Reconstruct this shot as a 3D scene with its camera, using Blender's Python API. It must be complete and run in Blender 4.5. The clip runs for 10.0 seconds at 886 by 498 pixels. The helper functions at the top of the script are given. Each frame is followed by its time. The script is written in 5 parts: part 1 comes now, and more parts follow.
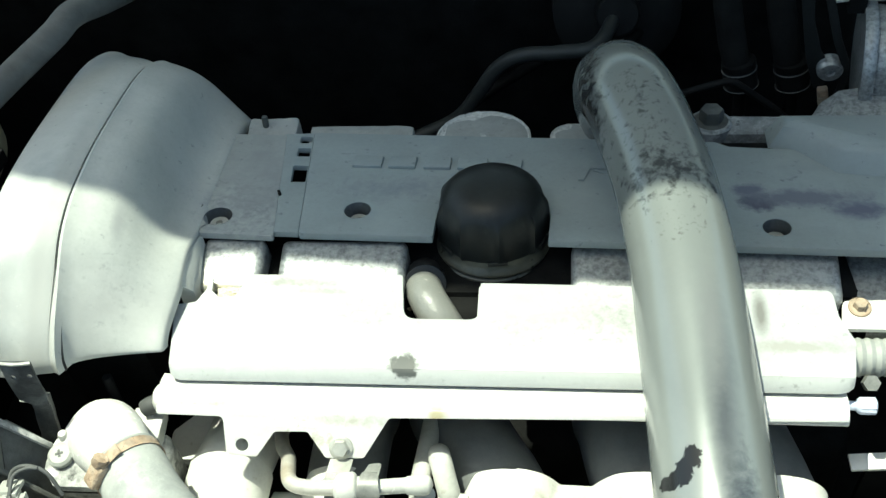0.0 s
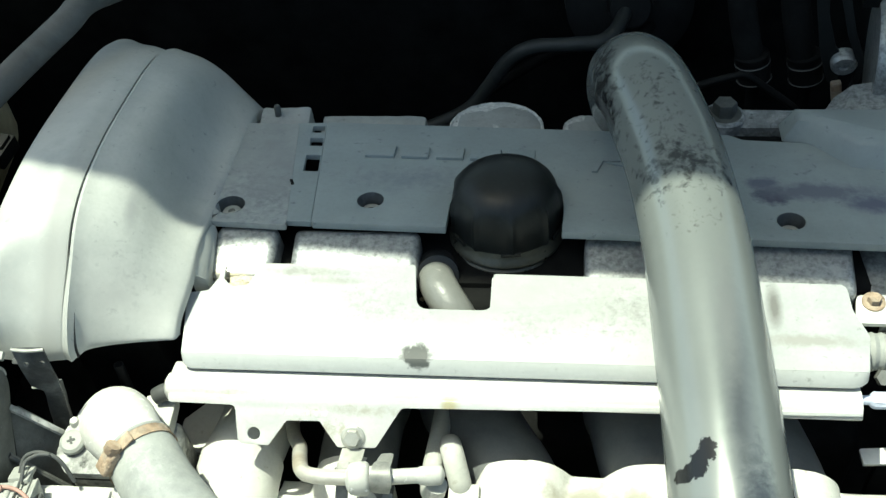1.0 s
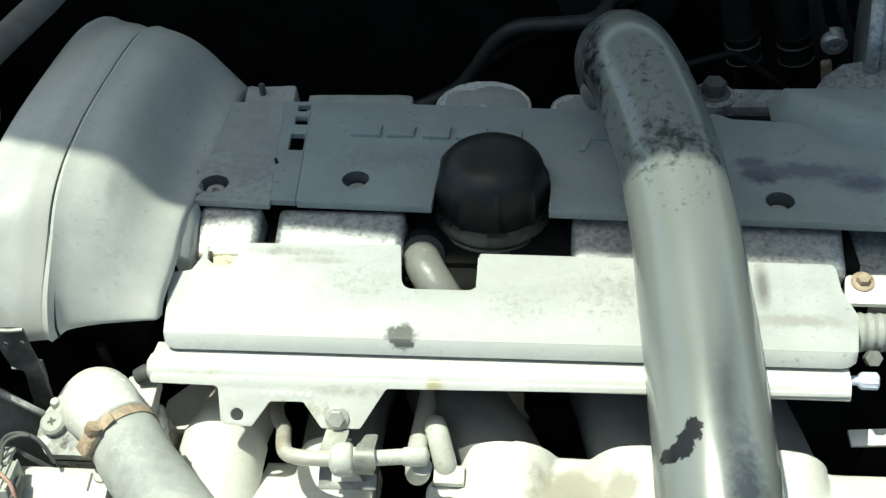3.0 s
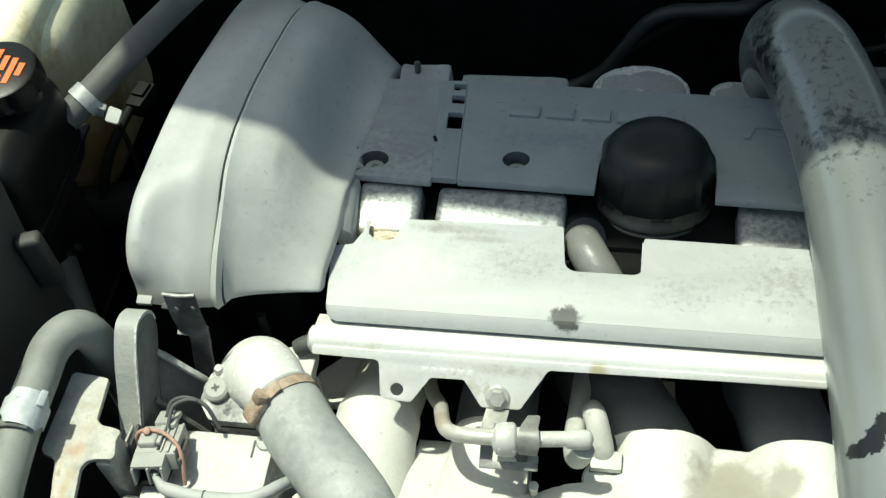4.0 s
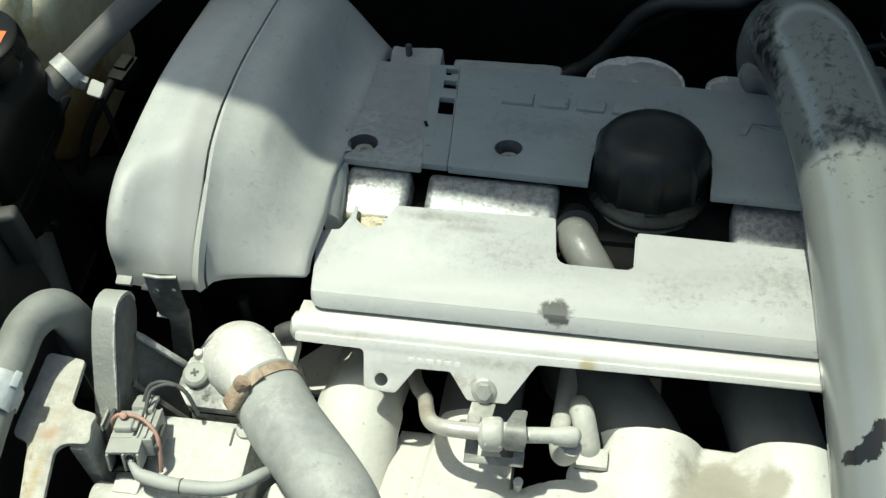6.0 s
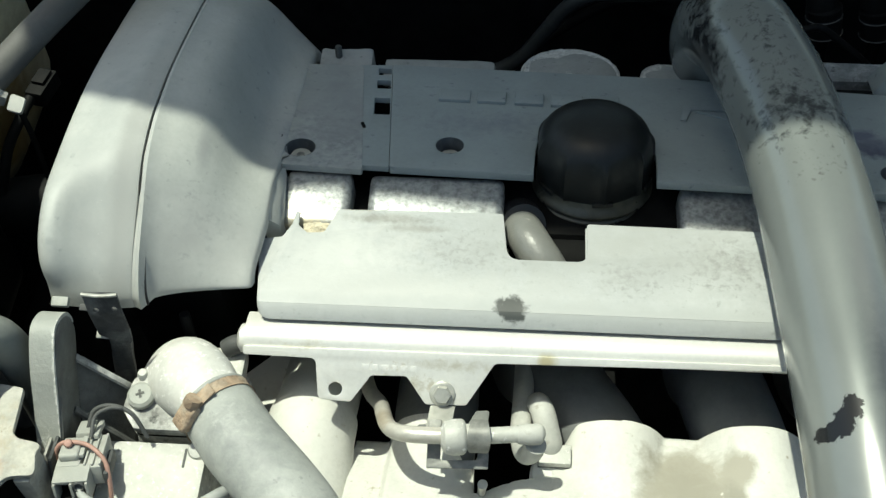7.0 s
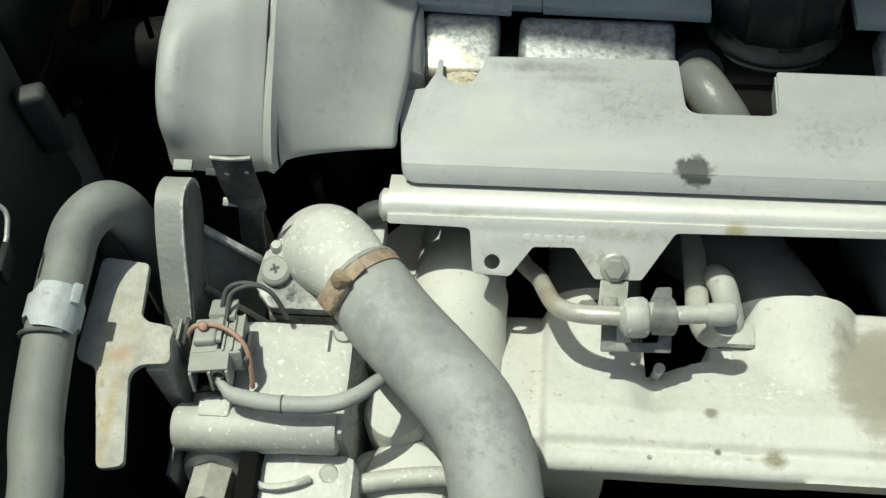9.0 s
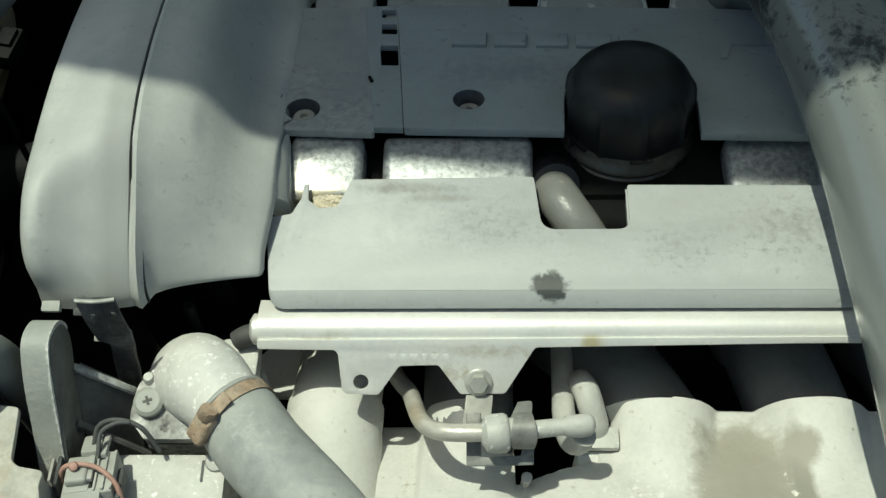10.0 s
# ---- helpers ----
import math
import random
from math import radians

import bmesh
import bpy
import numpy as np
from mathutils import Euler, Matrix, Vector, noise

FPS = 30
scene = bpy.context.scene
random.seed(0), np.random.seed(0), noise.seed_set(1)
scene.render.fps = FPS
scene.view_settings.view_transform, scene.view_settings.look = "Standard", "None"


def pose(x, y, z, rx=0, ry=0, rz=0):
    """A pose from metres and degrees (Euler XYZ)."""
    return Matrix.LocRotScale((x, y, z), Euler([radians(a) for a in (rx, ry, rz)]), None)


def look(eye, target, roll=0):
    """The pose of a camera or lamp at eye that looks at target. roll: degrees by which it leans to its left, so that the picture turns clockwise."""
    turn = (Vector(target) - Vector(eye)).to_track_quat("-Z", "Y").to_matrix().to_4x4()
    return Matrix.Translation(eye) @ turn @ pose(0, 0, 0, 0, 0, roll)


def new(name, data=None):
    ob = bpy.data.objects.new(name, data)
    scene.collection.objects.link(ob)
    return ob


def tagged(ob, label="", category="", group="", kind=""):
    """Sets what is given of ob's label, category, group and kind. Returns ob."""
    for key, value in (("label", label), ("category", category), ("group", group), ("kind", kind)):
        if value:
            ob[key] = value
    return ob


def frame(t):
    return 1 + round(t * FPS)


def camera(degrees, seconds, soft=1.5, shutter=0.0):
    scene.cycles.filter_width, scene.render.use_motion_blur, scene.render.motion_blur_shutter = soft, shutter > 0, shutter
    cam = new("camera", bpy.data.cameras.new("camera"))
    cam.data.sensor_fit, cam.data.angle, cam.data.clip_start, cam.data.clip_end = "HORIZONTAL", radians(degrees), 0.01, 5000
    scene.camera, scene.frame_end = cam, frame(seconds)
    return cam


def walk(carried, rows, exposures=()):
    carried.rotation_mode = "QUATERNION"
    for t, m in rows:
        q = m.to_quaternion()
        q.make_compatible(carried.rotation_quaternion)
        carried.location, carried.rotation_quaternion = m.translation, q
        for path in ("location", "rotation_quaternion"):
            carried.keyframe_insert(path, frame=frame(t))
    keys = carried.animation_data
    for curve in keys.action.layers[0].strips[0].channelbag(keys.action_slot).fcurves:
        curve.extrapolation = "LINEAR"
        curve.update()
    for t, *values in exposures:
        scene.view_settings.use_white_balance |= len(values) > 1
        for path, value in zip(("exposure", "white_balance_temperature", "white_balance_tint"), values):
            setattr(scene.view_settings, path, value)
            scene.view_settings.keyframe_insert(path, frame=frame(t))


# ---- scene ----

# ---------------------------------------------------------------- camera and walk
cam = camera(41.13, 10.0, soft=1.4)
ROWS = [
    (0.0, 0.0783, 0.1447, 1.4418, 37.263, 4.586, 4.129),
    (0.5, 0.0704, 0.1422, 1.4435, 37.155, 4.362, 4.287),
    (1.0, 0.0703, 0.1435, 1.4403, 36.964, 4.315, 4.603),
    (1.5, 0.0724, 0.1495, 1.4350, 36.369, 4.104, 4.322),
    (2.0, 0.0783, 0.1540, 1.4306, 36.238, 4.237, 4.243),
    (3.3, 0.0686, 0.1425, 1.4306, 36.273, 3.817, 4.628),
    (3.5, 0.0552, 0.1410, 1.4310, 35.756, 3.694, 4.928),
    (4.0, 0.0154, 0.1361, 1.4277, 36.152, 5.540, 8.341),
    (4.5, -0.0014, 0.1341, 1.4259, 36.682, 5.368, 10.056),
    (5.0, -0.0110, 0.1343, 1.4225, 36.273, 5.029, 10.835),
    (5.5, -0.0110, 0.1404, 1.4189, 35.739, 4.933, 10.883),
    (6.0, -0.0005, 0.1466, 1.4166, 35.400, 3.265, 8.908),
    (6.2, 0.0045, 0.1478, 1.4172, 36.020, 2.889, 7.457),
    (7.3, -0.0438, 0.1499, 1.3808, 35.516, 1.398, 3.560),
    (7.5, -0.0556, 0.1614, 1.3682, 34.002, 1.466, 3.784),
    (8.0, -0.0731, 0.1828, 1.3617, 32.789, 1.585, 3.714),
    (8.5, -0.0749, 0.1789, 1.3349, 31.281, 2.264, 3.194),
    (9.0, -0.1061, 0.1979, 1.3315, 28.388, 2.921, 4.411),
    (9.5, -0.0856, 0.2076, 1.3621, 30.339, 1.768, 2.315),
    (10.0, -0.0582, 0.2303, 1.3710, 29.971, 2.194, 0.981),
]
KELVIN = 6850.0
EXPOSURE = [(t, e, KELVIN, tint) for t, e, tint in ((0.0, 0.70, -9.0), (1.0, 0.54, -9.0), (2.0, 0.40, -8.5), (3.3, 0.28, -7.5), (4.0, 0.13, -7.0), (5.0, 0.11, -5.5), (6.0, 0.02, -5.5), (7.3, -0.05, -5.0), (8.0, -0.2, -5.5), (8.5, -0.38, -6.0),
                                                  (9.0, -0.42, -6.0), (10.0, -0.49, -8.5))]
walk(cam, [(t, pose(x, y, z, rx, ry, rz)) for t, x, y, z, rx, ry, rz in ROWS], EXPOSURE)

# ---------------------------------------------------------------- sky and sun
SUN = Vector((-0.25, 0.16, 1.0)).normalized()
world = bpy.data.worlds.new("sky")
scene.world = world
world.use_nodes = True
sky = world.node_tree.nodes.new("ShaderNodeTexSky")
sky.sky_type, sky.sun_disc = "NISHITA", False
sky.dust_density = 2.5
sky.sun_elevation = math.asin(SUN.z)
sky.sun_rotation = math.atan2(SUN.x, SUN.y)
background = world.node_tree.nodes["Background"]
world.node_tree.links.new(sky.outputs[0], background.inputs[0])
background.inputs[1].default_value = 0.138
sun_data = bpy.data.lights.new("sun", "SUN")
sun_data.energy, sun_data.angle, sun_data.color = 4.65, radians(0.6), (1.0, 0.975, 0.915)
sun = new("sun", sun_data)
sun.matrix_world = look(SUN * 5, (0, 0, 0))


# ---------------------------------------------------------------- materials
def material(name, base, rough=0.6, metal=0.0, spread=0.25, scale=40.0, bump=0.15, dust=0.0, dust_colour=(0.42, 0.42, 0.38),
             spots=None, spot_amount=0.0, spot_scale=18.0, fine=320.0, rough_spread=0.12, vary=0.0, grain=0.25, patches=(), spec=0.5):
    """Grain at two scales, dust as a second coat in patches, stains with a shape of their own, and a few patches of
    painted shade or reflection.
    """
    m = bpy.data.materials.new(name)
    m.use_nodes = True
    n, l = m.node_tree.nodes, m.node_tree.links
    b = n["Principled BSDF"]
    tc = n.new("ShaderNodeTexCoord")

    def noise_tex(s, detail=6.0, rough_=0.6, dist=0.0):
        t = n.new("ShaderNodeTexNoise")
        t.inputs["Scale"].default_value, t.inputs["Detail"].default_value = s, detail
        t.inputs["Roughness"].default_value, t.inputs["Distortion"].default_value = rough_, dist
        l.new(tc.outputs["Object"], t.inputs["Vector"])
        return t.outputs["Fac"]

    def ramp(src, a, z):
        r = n.new("ShaderNodeMapRange")
        r.inputs["From Min"].default_value, r.inputs["From Max"].default_value = a, z
        l.new(src, r.inputs["Value"])
        return r.outputs["Result"]

    def mix(fac, a, z, blend="MIX"):
        x = n.new("ShaderNodeMix")
        x.data_type, x.blend_type = "RGBA", blend
        for sock, v in ((x.inputs["Factor"], fac), (x.inputs[6], a), (x.inputs[7], z)):
            if hasattr(v, "is_output"):
                l.new(v, sock)
            else:
                sock.default_value = v if isinstance(v, float) else (*v, 1.0)
        return x.outputs[2]

    big, small = noise_tex(scale), noise_tex(fine, 3.0)
    lo = tuple(c * (1 - spread) for c in base)
    hi = tuple(min(1.0, c * (1 + spread)) for c in base)
    col = mix(ramp(big, 0.3, 0.7), lo, hi)
    gr = n.new("ShaderNodeMath")
    gr.operation = "MULTIPLY"
    gr.inputs[1].default_value = grain
    l.new(ramp(small, 0.4, 0.8), gr.inputs[0])
    col = mix(gr.outputs[0], col, tuple(c * 0.6 for c in base))
    if dust:
        d = ramp(noise_tex(scale * 0.45, 8.0, 0.65, 0.4), 0.62 - 0.4 * dust, 0.85 - 0.35 * dust)
        col = mix(d, col, dust_colour)
    if spots:
        k = ramp(noise_tex(spot_scale, 6.0, 0.6, 0.1), 0.68 - 0.3 * spot_amount, 0.80 - 0.3 * spot_amount)
        col = mix(k, col, spots)
    if vary:
        oi = n.new("ShaderNodeObjectInfo")
        col = mix(ramp(oi.outputs["Random"], 0.0, 1.0), col, tuple(c * (1 - vary) for c in base))
    for centre, radii, colour, ragged, nscale, soft, *bias in patches:
        sub = n.new("ShaderNodeVectorMath")
        sub.operation = "SUBTRACT"
        sub.inputs[1].default_value = centre
        l.new(tc.outputs["Object"], sub.inputs[0])
        div = n.new("ShaderNodeVectorMath")
        div.operation = "DIVIDE"
        div.inputs[1].default_value = radii
        l.new(sub.outputs[0], div.inputs[0])
        ln = n.new("ShaderNodeVectorMath")
        ln.operation = "LENGTH"
        l.new(div.outputs[0], ln.inputs[0])
        mad = n.new("ShaderNodeMath")
        mad.operation = "MULTIPLY_ADD"
        mad.inputs[1].default_value = ragged
        l.new(noise_tex(nscale, 7.0, 0.65, 0.3), mad.inputs[0])
        l.new(ln.outputs["Value"], mad.inputs[2])
        edge = 1.0 + ragged * (bias[0] if bias else 0.5)
        col = mix(ramp(mad.outputs[0], edge + soft, edge - soft), col, colour)
    l.new(col, b.inputs["Base Color"])
    rr = n.new("ShaderNodeMapRange")
    rr.inputs["To Min"].default_value, rr.inputs["To Max"].default_value = max(0.05, rough - rough_spread), min(1.0, rough + rough_spread)
    l.new(big, rr.inputs["Value"])
    l.new(rr.outputs["Result"], b.inputs["Roughness"])
    b.inputs["Metallic"].default_value = metal
    b.inputs["Specular IOR Level"].default_value = spec
    if bump:
        bp = n.new("ShaderNodeBump")
        bp.inputs["Strength"].default_value, bp.inputs["Distance"].default_value = bump, 0.0015
        l.new(small, bp.inputs["Height"])
        bp2 = n.new("ShaderNodeBump")
        bp2.inputs["Strength"].default_value, bp2.inputs["Distance"].default_value = bump * 0.7, 0.004
        l.new(big, bp2.inputs["Height"])
        l.new(bp.outputs["Normal"], bp2.inputs["Normal"])
        l.new(bp2.outputs["Normal"], b.inputs["Normal"])
    return m


M_TANKBLACK = material("satin_black_plastic", (0.006, 0.006, 0.0062), 0.4, spread=0.2, scale=30, bump=0.05, spec=0.25)
M_PLASTIC = material("dusty_grey_plastic", (0.43, 0.445, 0.42), 0.5, spread=0.10, scale=26, dust=0.4, dust_colour=(0.49, 0.50, 0.47), spots=(0.27, 0.28, 0.275), spot_amount=0.17, spot_scale=150, grain=0.22, bump=0.06,
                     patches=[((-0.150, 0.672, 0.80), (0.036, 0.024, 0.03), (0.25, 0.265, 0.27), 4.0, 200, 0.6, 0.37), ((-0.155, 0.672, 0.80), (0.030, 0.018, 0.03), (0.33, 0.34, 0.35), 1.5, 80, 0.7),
                              # Last of this row: shade of the valley beside the seam, as darker colour.
                              ((-0.215, 0.57, 0.83), (0.028, 0.045, 0.04), (0.31, 0.32, 0.31), 5.0, 220, 0.5, 0.26), ((-0.275, 0.58, 0.86), (0.02, 0.06, 0.06), (0.36, 0.375, 0.36), 3.0, 60, 0.8, 0.38), ((-0.225, 0.555, 0.83), (0.05, 0.03, 0.04), (0.36, 0.365, 0.35), 3.0, 50, 0.8, 0.36), ((-0.27, 0.56, 0.85), (0.05, 0.10, 0.06), (0.55, 0.56, 0.53), 5.0, 300, 0.3, 0.12), ((-0.258, 0.56, 0.85), (0.006, 0.09, 0.06), (0.37, 0.375, 0.355), 1.5, 60, 0.8, 0.5),
                              ((-0.218, 0.61, 0.85), (0.003, 0.012, 0.02), (0.33, 0.34, 0.33), 1.5, 150, 0.6)])
M_DECK = material("stained_grey_plastic", (0.335, 0.36, 0.352), 0.5, spread=0.12, scale=34, dust=0.35, dust_colour=(0.385, 0.405, 0.39), spots=(0.20, 0.215, 0.225), spot_amount=0.24, spot_scale=150, grain=0.22, bump=0.06,
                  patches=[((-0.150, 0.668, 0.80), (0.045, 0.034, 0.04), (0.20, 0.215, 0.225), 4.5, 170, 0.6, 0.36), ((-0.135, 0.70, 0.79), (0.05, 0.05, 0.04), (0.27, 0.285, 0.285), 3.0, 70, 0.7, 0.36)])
M_COVER = material("slate_plastic", (0.258, 0.296, 0.298), 0.48, spread=0.09, scale=24, dust=0.35, dust_colour=(0.305, 0.342, 0.34), spots=(0.13, 0.145, 0.175), spot_amount=0.18, spot_scale=140, grain=0.2, bump=0.06,
                   patches=[((-0.045, 0.69, 0.79), (0.07, 0.018, 0.03), (0.185, 0.205, 0.225), 3.5, 160, 0.6, 0.3), ((0.207, 0.676, 0.796), (0.012, 0.009, 0.02), (0.075, 0.08, 0.115), 2.0, 120, 0.3), ((0.202, 0.690, 0.793), (0.010, 0.006, 0.02), (0.12, 0.13, 0.175), 1.8, 130, 0.4),
                            ((0.235, 0.681, 0.793), (0.035, 0.008, 0.02), (0.14, 0.15, 0.185), 2.4, 110, 0.5), ((0.275, 0.668, 0.797), (0.016, 0.008, 0.02), (0.11, 0.115, 0.165), 1.8, 110, 0.5)])
M_SHIELD = material("dusty_painted_shield", (0.412, 0.430, 0.424), 0.52, spread=0.09, scale=34, dust=0.4, dust_colour=(0.465, 0.482, 0.472), spots=(0.28, 0.29, 0.28), spot_amount=0.24, spot_scale=190, grain=0.28, bump=0.1,
                    patches=[((-0.108, 0.600, 0.80), (0.024, 0.0035, 0.01), (0.25, 0.25, 0.23), 2.2, 190, 0.5), ((-0.09, 0.593, 0.80), (0.018, 0.0025, 0.01), (0.29, 0.29, 0.27), 2.2, 190, 0.5), ((-0.125, 0.608, 0.80), (0.012, 0.002, 0.01), (0.33, 0.29, 0.22), 1.5, 190, 0.5),
                             # Dark arc beside the pipe: a small bracket's shadow painted on the plate.
                             ((0.2, 0.580, 0.80), (0.004, 0.014, 0.01), (0.17, 0.17, 0.16), 0.8, 120, 0.6),
                             ((0.105, 0.575, 0.80), (0.055, 0.028, 0.01), (0.24, 0.245, 0.235), 4.5, 200, 0.5, 0.30), ((0.045, 0.562, 0.80), (0.03, 0.022, 0.01), (0.25, 0.255, 0.245), 4.5, 220, 0.5, 0.28),
                             ((-0.06, 0.575, 0.80), (0.09, 0.035, 0.01), (0.27, 0.275, 0.262), 5.0, 210, 0.5, 0.25), ((0.03, 0.585, 0.80), (0.09, 0.03, 0.01), (0.35, 0.36, 0.345), 2.5, 60, 0.8, 0.4), ((-0.13, 0.57, 0.80), (0.04, 0.03, 0.01), (0.52, 0.53, 0.505), 2.5, 80, 0.8, 0.4), ((-0.10, 0.545, 0.80), (0.08, 0.012, 0.01), (0.44, 0.45, 0.43), 2.0, 60, 0.8),
                             # First of this row: shade of the forward-facing lip, put into the colour.
                             ((0.02, 0.535, 0.80), (0.18, 0.006, 0.02), (0.36, 0.375, 0.365), 1.5, 70, 0.7, 0.5), ((-0.027, 0.5360, 0.80), (0.0092, 0.0080, 0.02), (0.050, 0.056, 0.053), 2.0, 150, 0.2, 0.5),
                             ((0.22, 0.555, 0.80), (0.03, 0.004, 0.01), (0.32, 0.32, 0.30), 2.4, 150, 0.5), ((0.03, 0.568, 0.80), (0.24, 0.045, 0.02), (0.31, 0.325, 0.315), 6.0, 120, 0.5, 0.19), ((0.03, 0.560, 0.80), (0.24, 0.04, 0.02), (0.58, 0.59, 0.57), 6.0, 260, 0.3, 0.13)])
M_RAIL = material("bare_aluminium", (0.74, 0.74, 0.70), 0.42, metal=0.25, spread=0.08, scale=20, dust=0.35, dust_colour=(0.72, 0.71, 0.65), spots=(0.5, 0.46, 0.36), spot_amount=0.10, spot_scale=90, bump=0.06,
                  patches=[((-0.004, 0.5075, 0.785), (0.005, 0.004, 0.01), (0.52, 0.47, 0.30), 1.2, 160, 0.5), ((-0.09, 0.494, 0.776), (0.02, 0.006, 0.01), (0.50, 0.47, 0.38), 3.5, 240, 0.5, 0.34), ((-0.06, 0.504, 0.782), (0.03, 0.003, 0.01), (0.56, 0.54, 0.46), 3.0, 200, 0.5, 0.34), ((-0.15, 0.511, 0.786), (0.025, 0.004, 0.01), (0.58, 0.56, 0.48), 3.5, 200, 0.5, 0.3)])
M_CAST = material("mottled_cast_aluminium", (0.31, 0.325, 0.325), 0.42, metal=0.45, spread=0.5, scale=280, bump=0.1, dust=0.35, dust_colour=(0.45, 0.46, 0.45), spots=(0.11, 0.12, 0.125), spot_amount=0.3, spot_scale=60,
                  patches=[((-0.164, 0.604, 0.795), (0.014, 0.010, 0.02), (0.55, 0.49, 0.35), 2.4, 220, 0.5), ((-0.168, 0.612, 0.795), (0.012, 0.012, 0.02), (0.72, 0.71, 0.66), 3.0, 260, 0.4, 0.4)])
M_MANIFOLD = material("dusty_cast_manifold", (0.63, 0.63, 0.585), 0.7, spread=0.07, scale=22, bump=0.14, dust=0.4, dust_colour=(0.69, 0.695, 0.65), spots=(0.40, 0.375, 0.30), spot_amount=0.16, spot_scale=170, grain=0.28,
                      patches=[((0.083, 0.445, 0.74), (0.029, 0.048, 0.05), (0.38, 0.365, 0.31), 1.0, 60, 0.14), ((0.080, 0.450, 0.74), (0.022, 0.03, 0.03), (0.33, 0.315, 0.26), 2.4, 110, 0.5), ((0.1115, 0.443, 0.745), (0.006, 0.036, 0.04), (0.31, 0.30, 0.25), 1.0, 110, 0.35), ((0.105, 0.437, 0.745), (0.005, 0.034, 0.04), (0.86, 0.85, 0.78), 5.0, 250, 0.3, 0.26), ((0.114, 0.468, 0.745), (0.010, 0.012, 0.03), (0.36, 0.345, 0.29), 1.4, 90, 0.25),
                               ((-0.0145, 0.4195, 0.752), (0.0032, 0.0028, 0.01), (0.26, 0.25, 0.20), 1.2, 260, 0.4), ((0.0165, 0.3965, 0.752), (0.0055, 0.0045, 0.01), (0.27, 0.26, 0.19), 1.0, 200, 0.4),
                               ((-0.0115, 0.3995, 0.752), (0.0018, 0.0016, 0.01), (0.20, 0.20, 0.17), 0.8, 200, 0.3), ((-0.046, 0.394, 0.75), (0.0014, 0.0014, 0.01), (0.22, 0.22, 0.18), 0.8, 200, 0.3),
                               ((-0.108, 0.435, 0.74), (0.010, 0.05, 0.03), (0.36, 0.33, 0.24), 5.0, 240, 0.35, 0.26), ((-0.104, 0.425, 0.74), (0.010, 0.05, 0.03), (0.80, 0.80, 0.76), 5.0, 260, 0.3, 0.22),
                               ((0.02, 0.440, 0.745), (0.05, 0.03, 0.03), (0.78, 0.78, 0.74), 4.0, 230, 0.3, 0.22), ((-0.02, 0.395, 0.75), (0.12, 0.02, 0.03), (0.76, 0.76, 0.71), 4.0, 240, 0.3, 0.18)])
M_GRIME = material("grimy_cast_aluminium", (0.51, 0.515, 0.475), 0.62, metal=0.1, spread=0.12, scale=60, bump=0.16, dust=0.3, dust_colour=(0.58, 0.58, 0.54), spots=(0.88, 0.88, 0.85), spot_amount=0.29, spot_scale=280)
M_PALEPIPE = material("dusty_pale_pipe", (0.47, 0.475, 0.44), 0.6, spread=0.14, scale=70, bump=0.12, dust=0.35, dust_colour=(0.56, 0.56, 0.52), spots=(0.34, 0.32, 0.27), spot_amount=0.2, spot_scale=160)
M_CORROSION = material("cream_corrosion", (0.62, 0.56, 0.42), 0.85, spread=0.35, scale=260, bump=0.5, spots=(0.30, 0.22, 0.12), spot_amount=0.3, spot_scale=260)
M_CRUSTPALE = material("pale_blue_crust", (0.20, 0.215, 0.22), 0.7, spread=0.35, scale=150, bump=0.3, dust=0.4, dust_colour=(0.50, 0.53, 0.54), spots=(0.07, 0.075, 0.075), spot_amount=0.3, spot_scale=150)
M_BOLTDARK = material("dark_dusty_bolt", (0.085, 0.092, 0.088), 0.6, metal=0.2, spread=0.25, scale=120, dust=0.25, dust_colour=(0.14, 0.15, 0.145))
M_ELBOW = material("pale_speckled_casting", (0.62, 0.62, 0.58), 0.62, spread=0.10, scale=60, bump=0.16, dust=0.3, dust_colour=(0.69, 0.69, 0.65), spots=(0.92, 0.92, 0.89), spot_amount=0.36, spot_scale=200,
                   patches=[((-0.235, 0.49, 0.77), (0.02, 0.03, 0.03), (0.30, 0.30, 0.28), 5.0, 260, 0.4, 0.26)])
M_CRUST = material("crusted_casting", (0.30, 0.305, 0.29), 0.7, spread=0.4, scale=150, bump=0.35, dust=0.42, dust_colour=(0.80, 0.80, 0.76), spots=(0.045, 0.048, 0.045), spot_amount=0.36, spot_scale=130, fine=420)
M_WEB = material("dark_cast_side", (0.11, 0.115, 0.108), 0.65, spread=0.35, scale=60, bump=0.4, dust=0.3, dust_colour=(0.21, 0.214, 0.20), spots=(0.30, 0.30, 0.28), spot_amount=0.0, spot_scale=260)
M_ARM = material("grey_cast_arm", (0.36, 0.375, 0.345), 0.6, spread=0.08, scale=40, bump=0.25, dust=0.3, dust_colour=(0.38, 0.39, 0.36),
                 patches=[((-0.286, 0.437, 0.78), (0.02, 0.010, 0.05), (0.74, 0.74, 0.70), 5.0, 330, 0.3, 0.26), ((-0.279, 0.465, 0.82), (0.0022, 0.05, 0.06), (0.70, 0.70, 0.66), 3.0, 300, 0.3, 0.36)])
M_TABSTEEL = material("dark_streaked_steel", (0.06, 0.064, 0.066), 0.45, metal=0.2, spread=0.4, scale=110, bump=0.3, dust=0.3, dust_colour=(0.17, 0.18, 0.18))
M_RUBBER = material("black_plastic", (0.020, 0.021, 0.022), 0.38, spread=0.2, scale=30, dust=0.12, dust_colour=(0.07, 0.07, 0.065), bump=0.1)
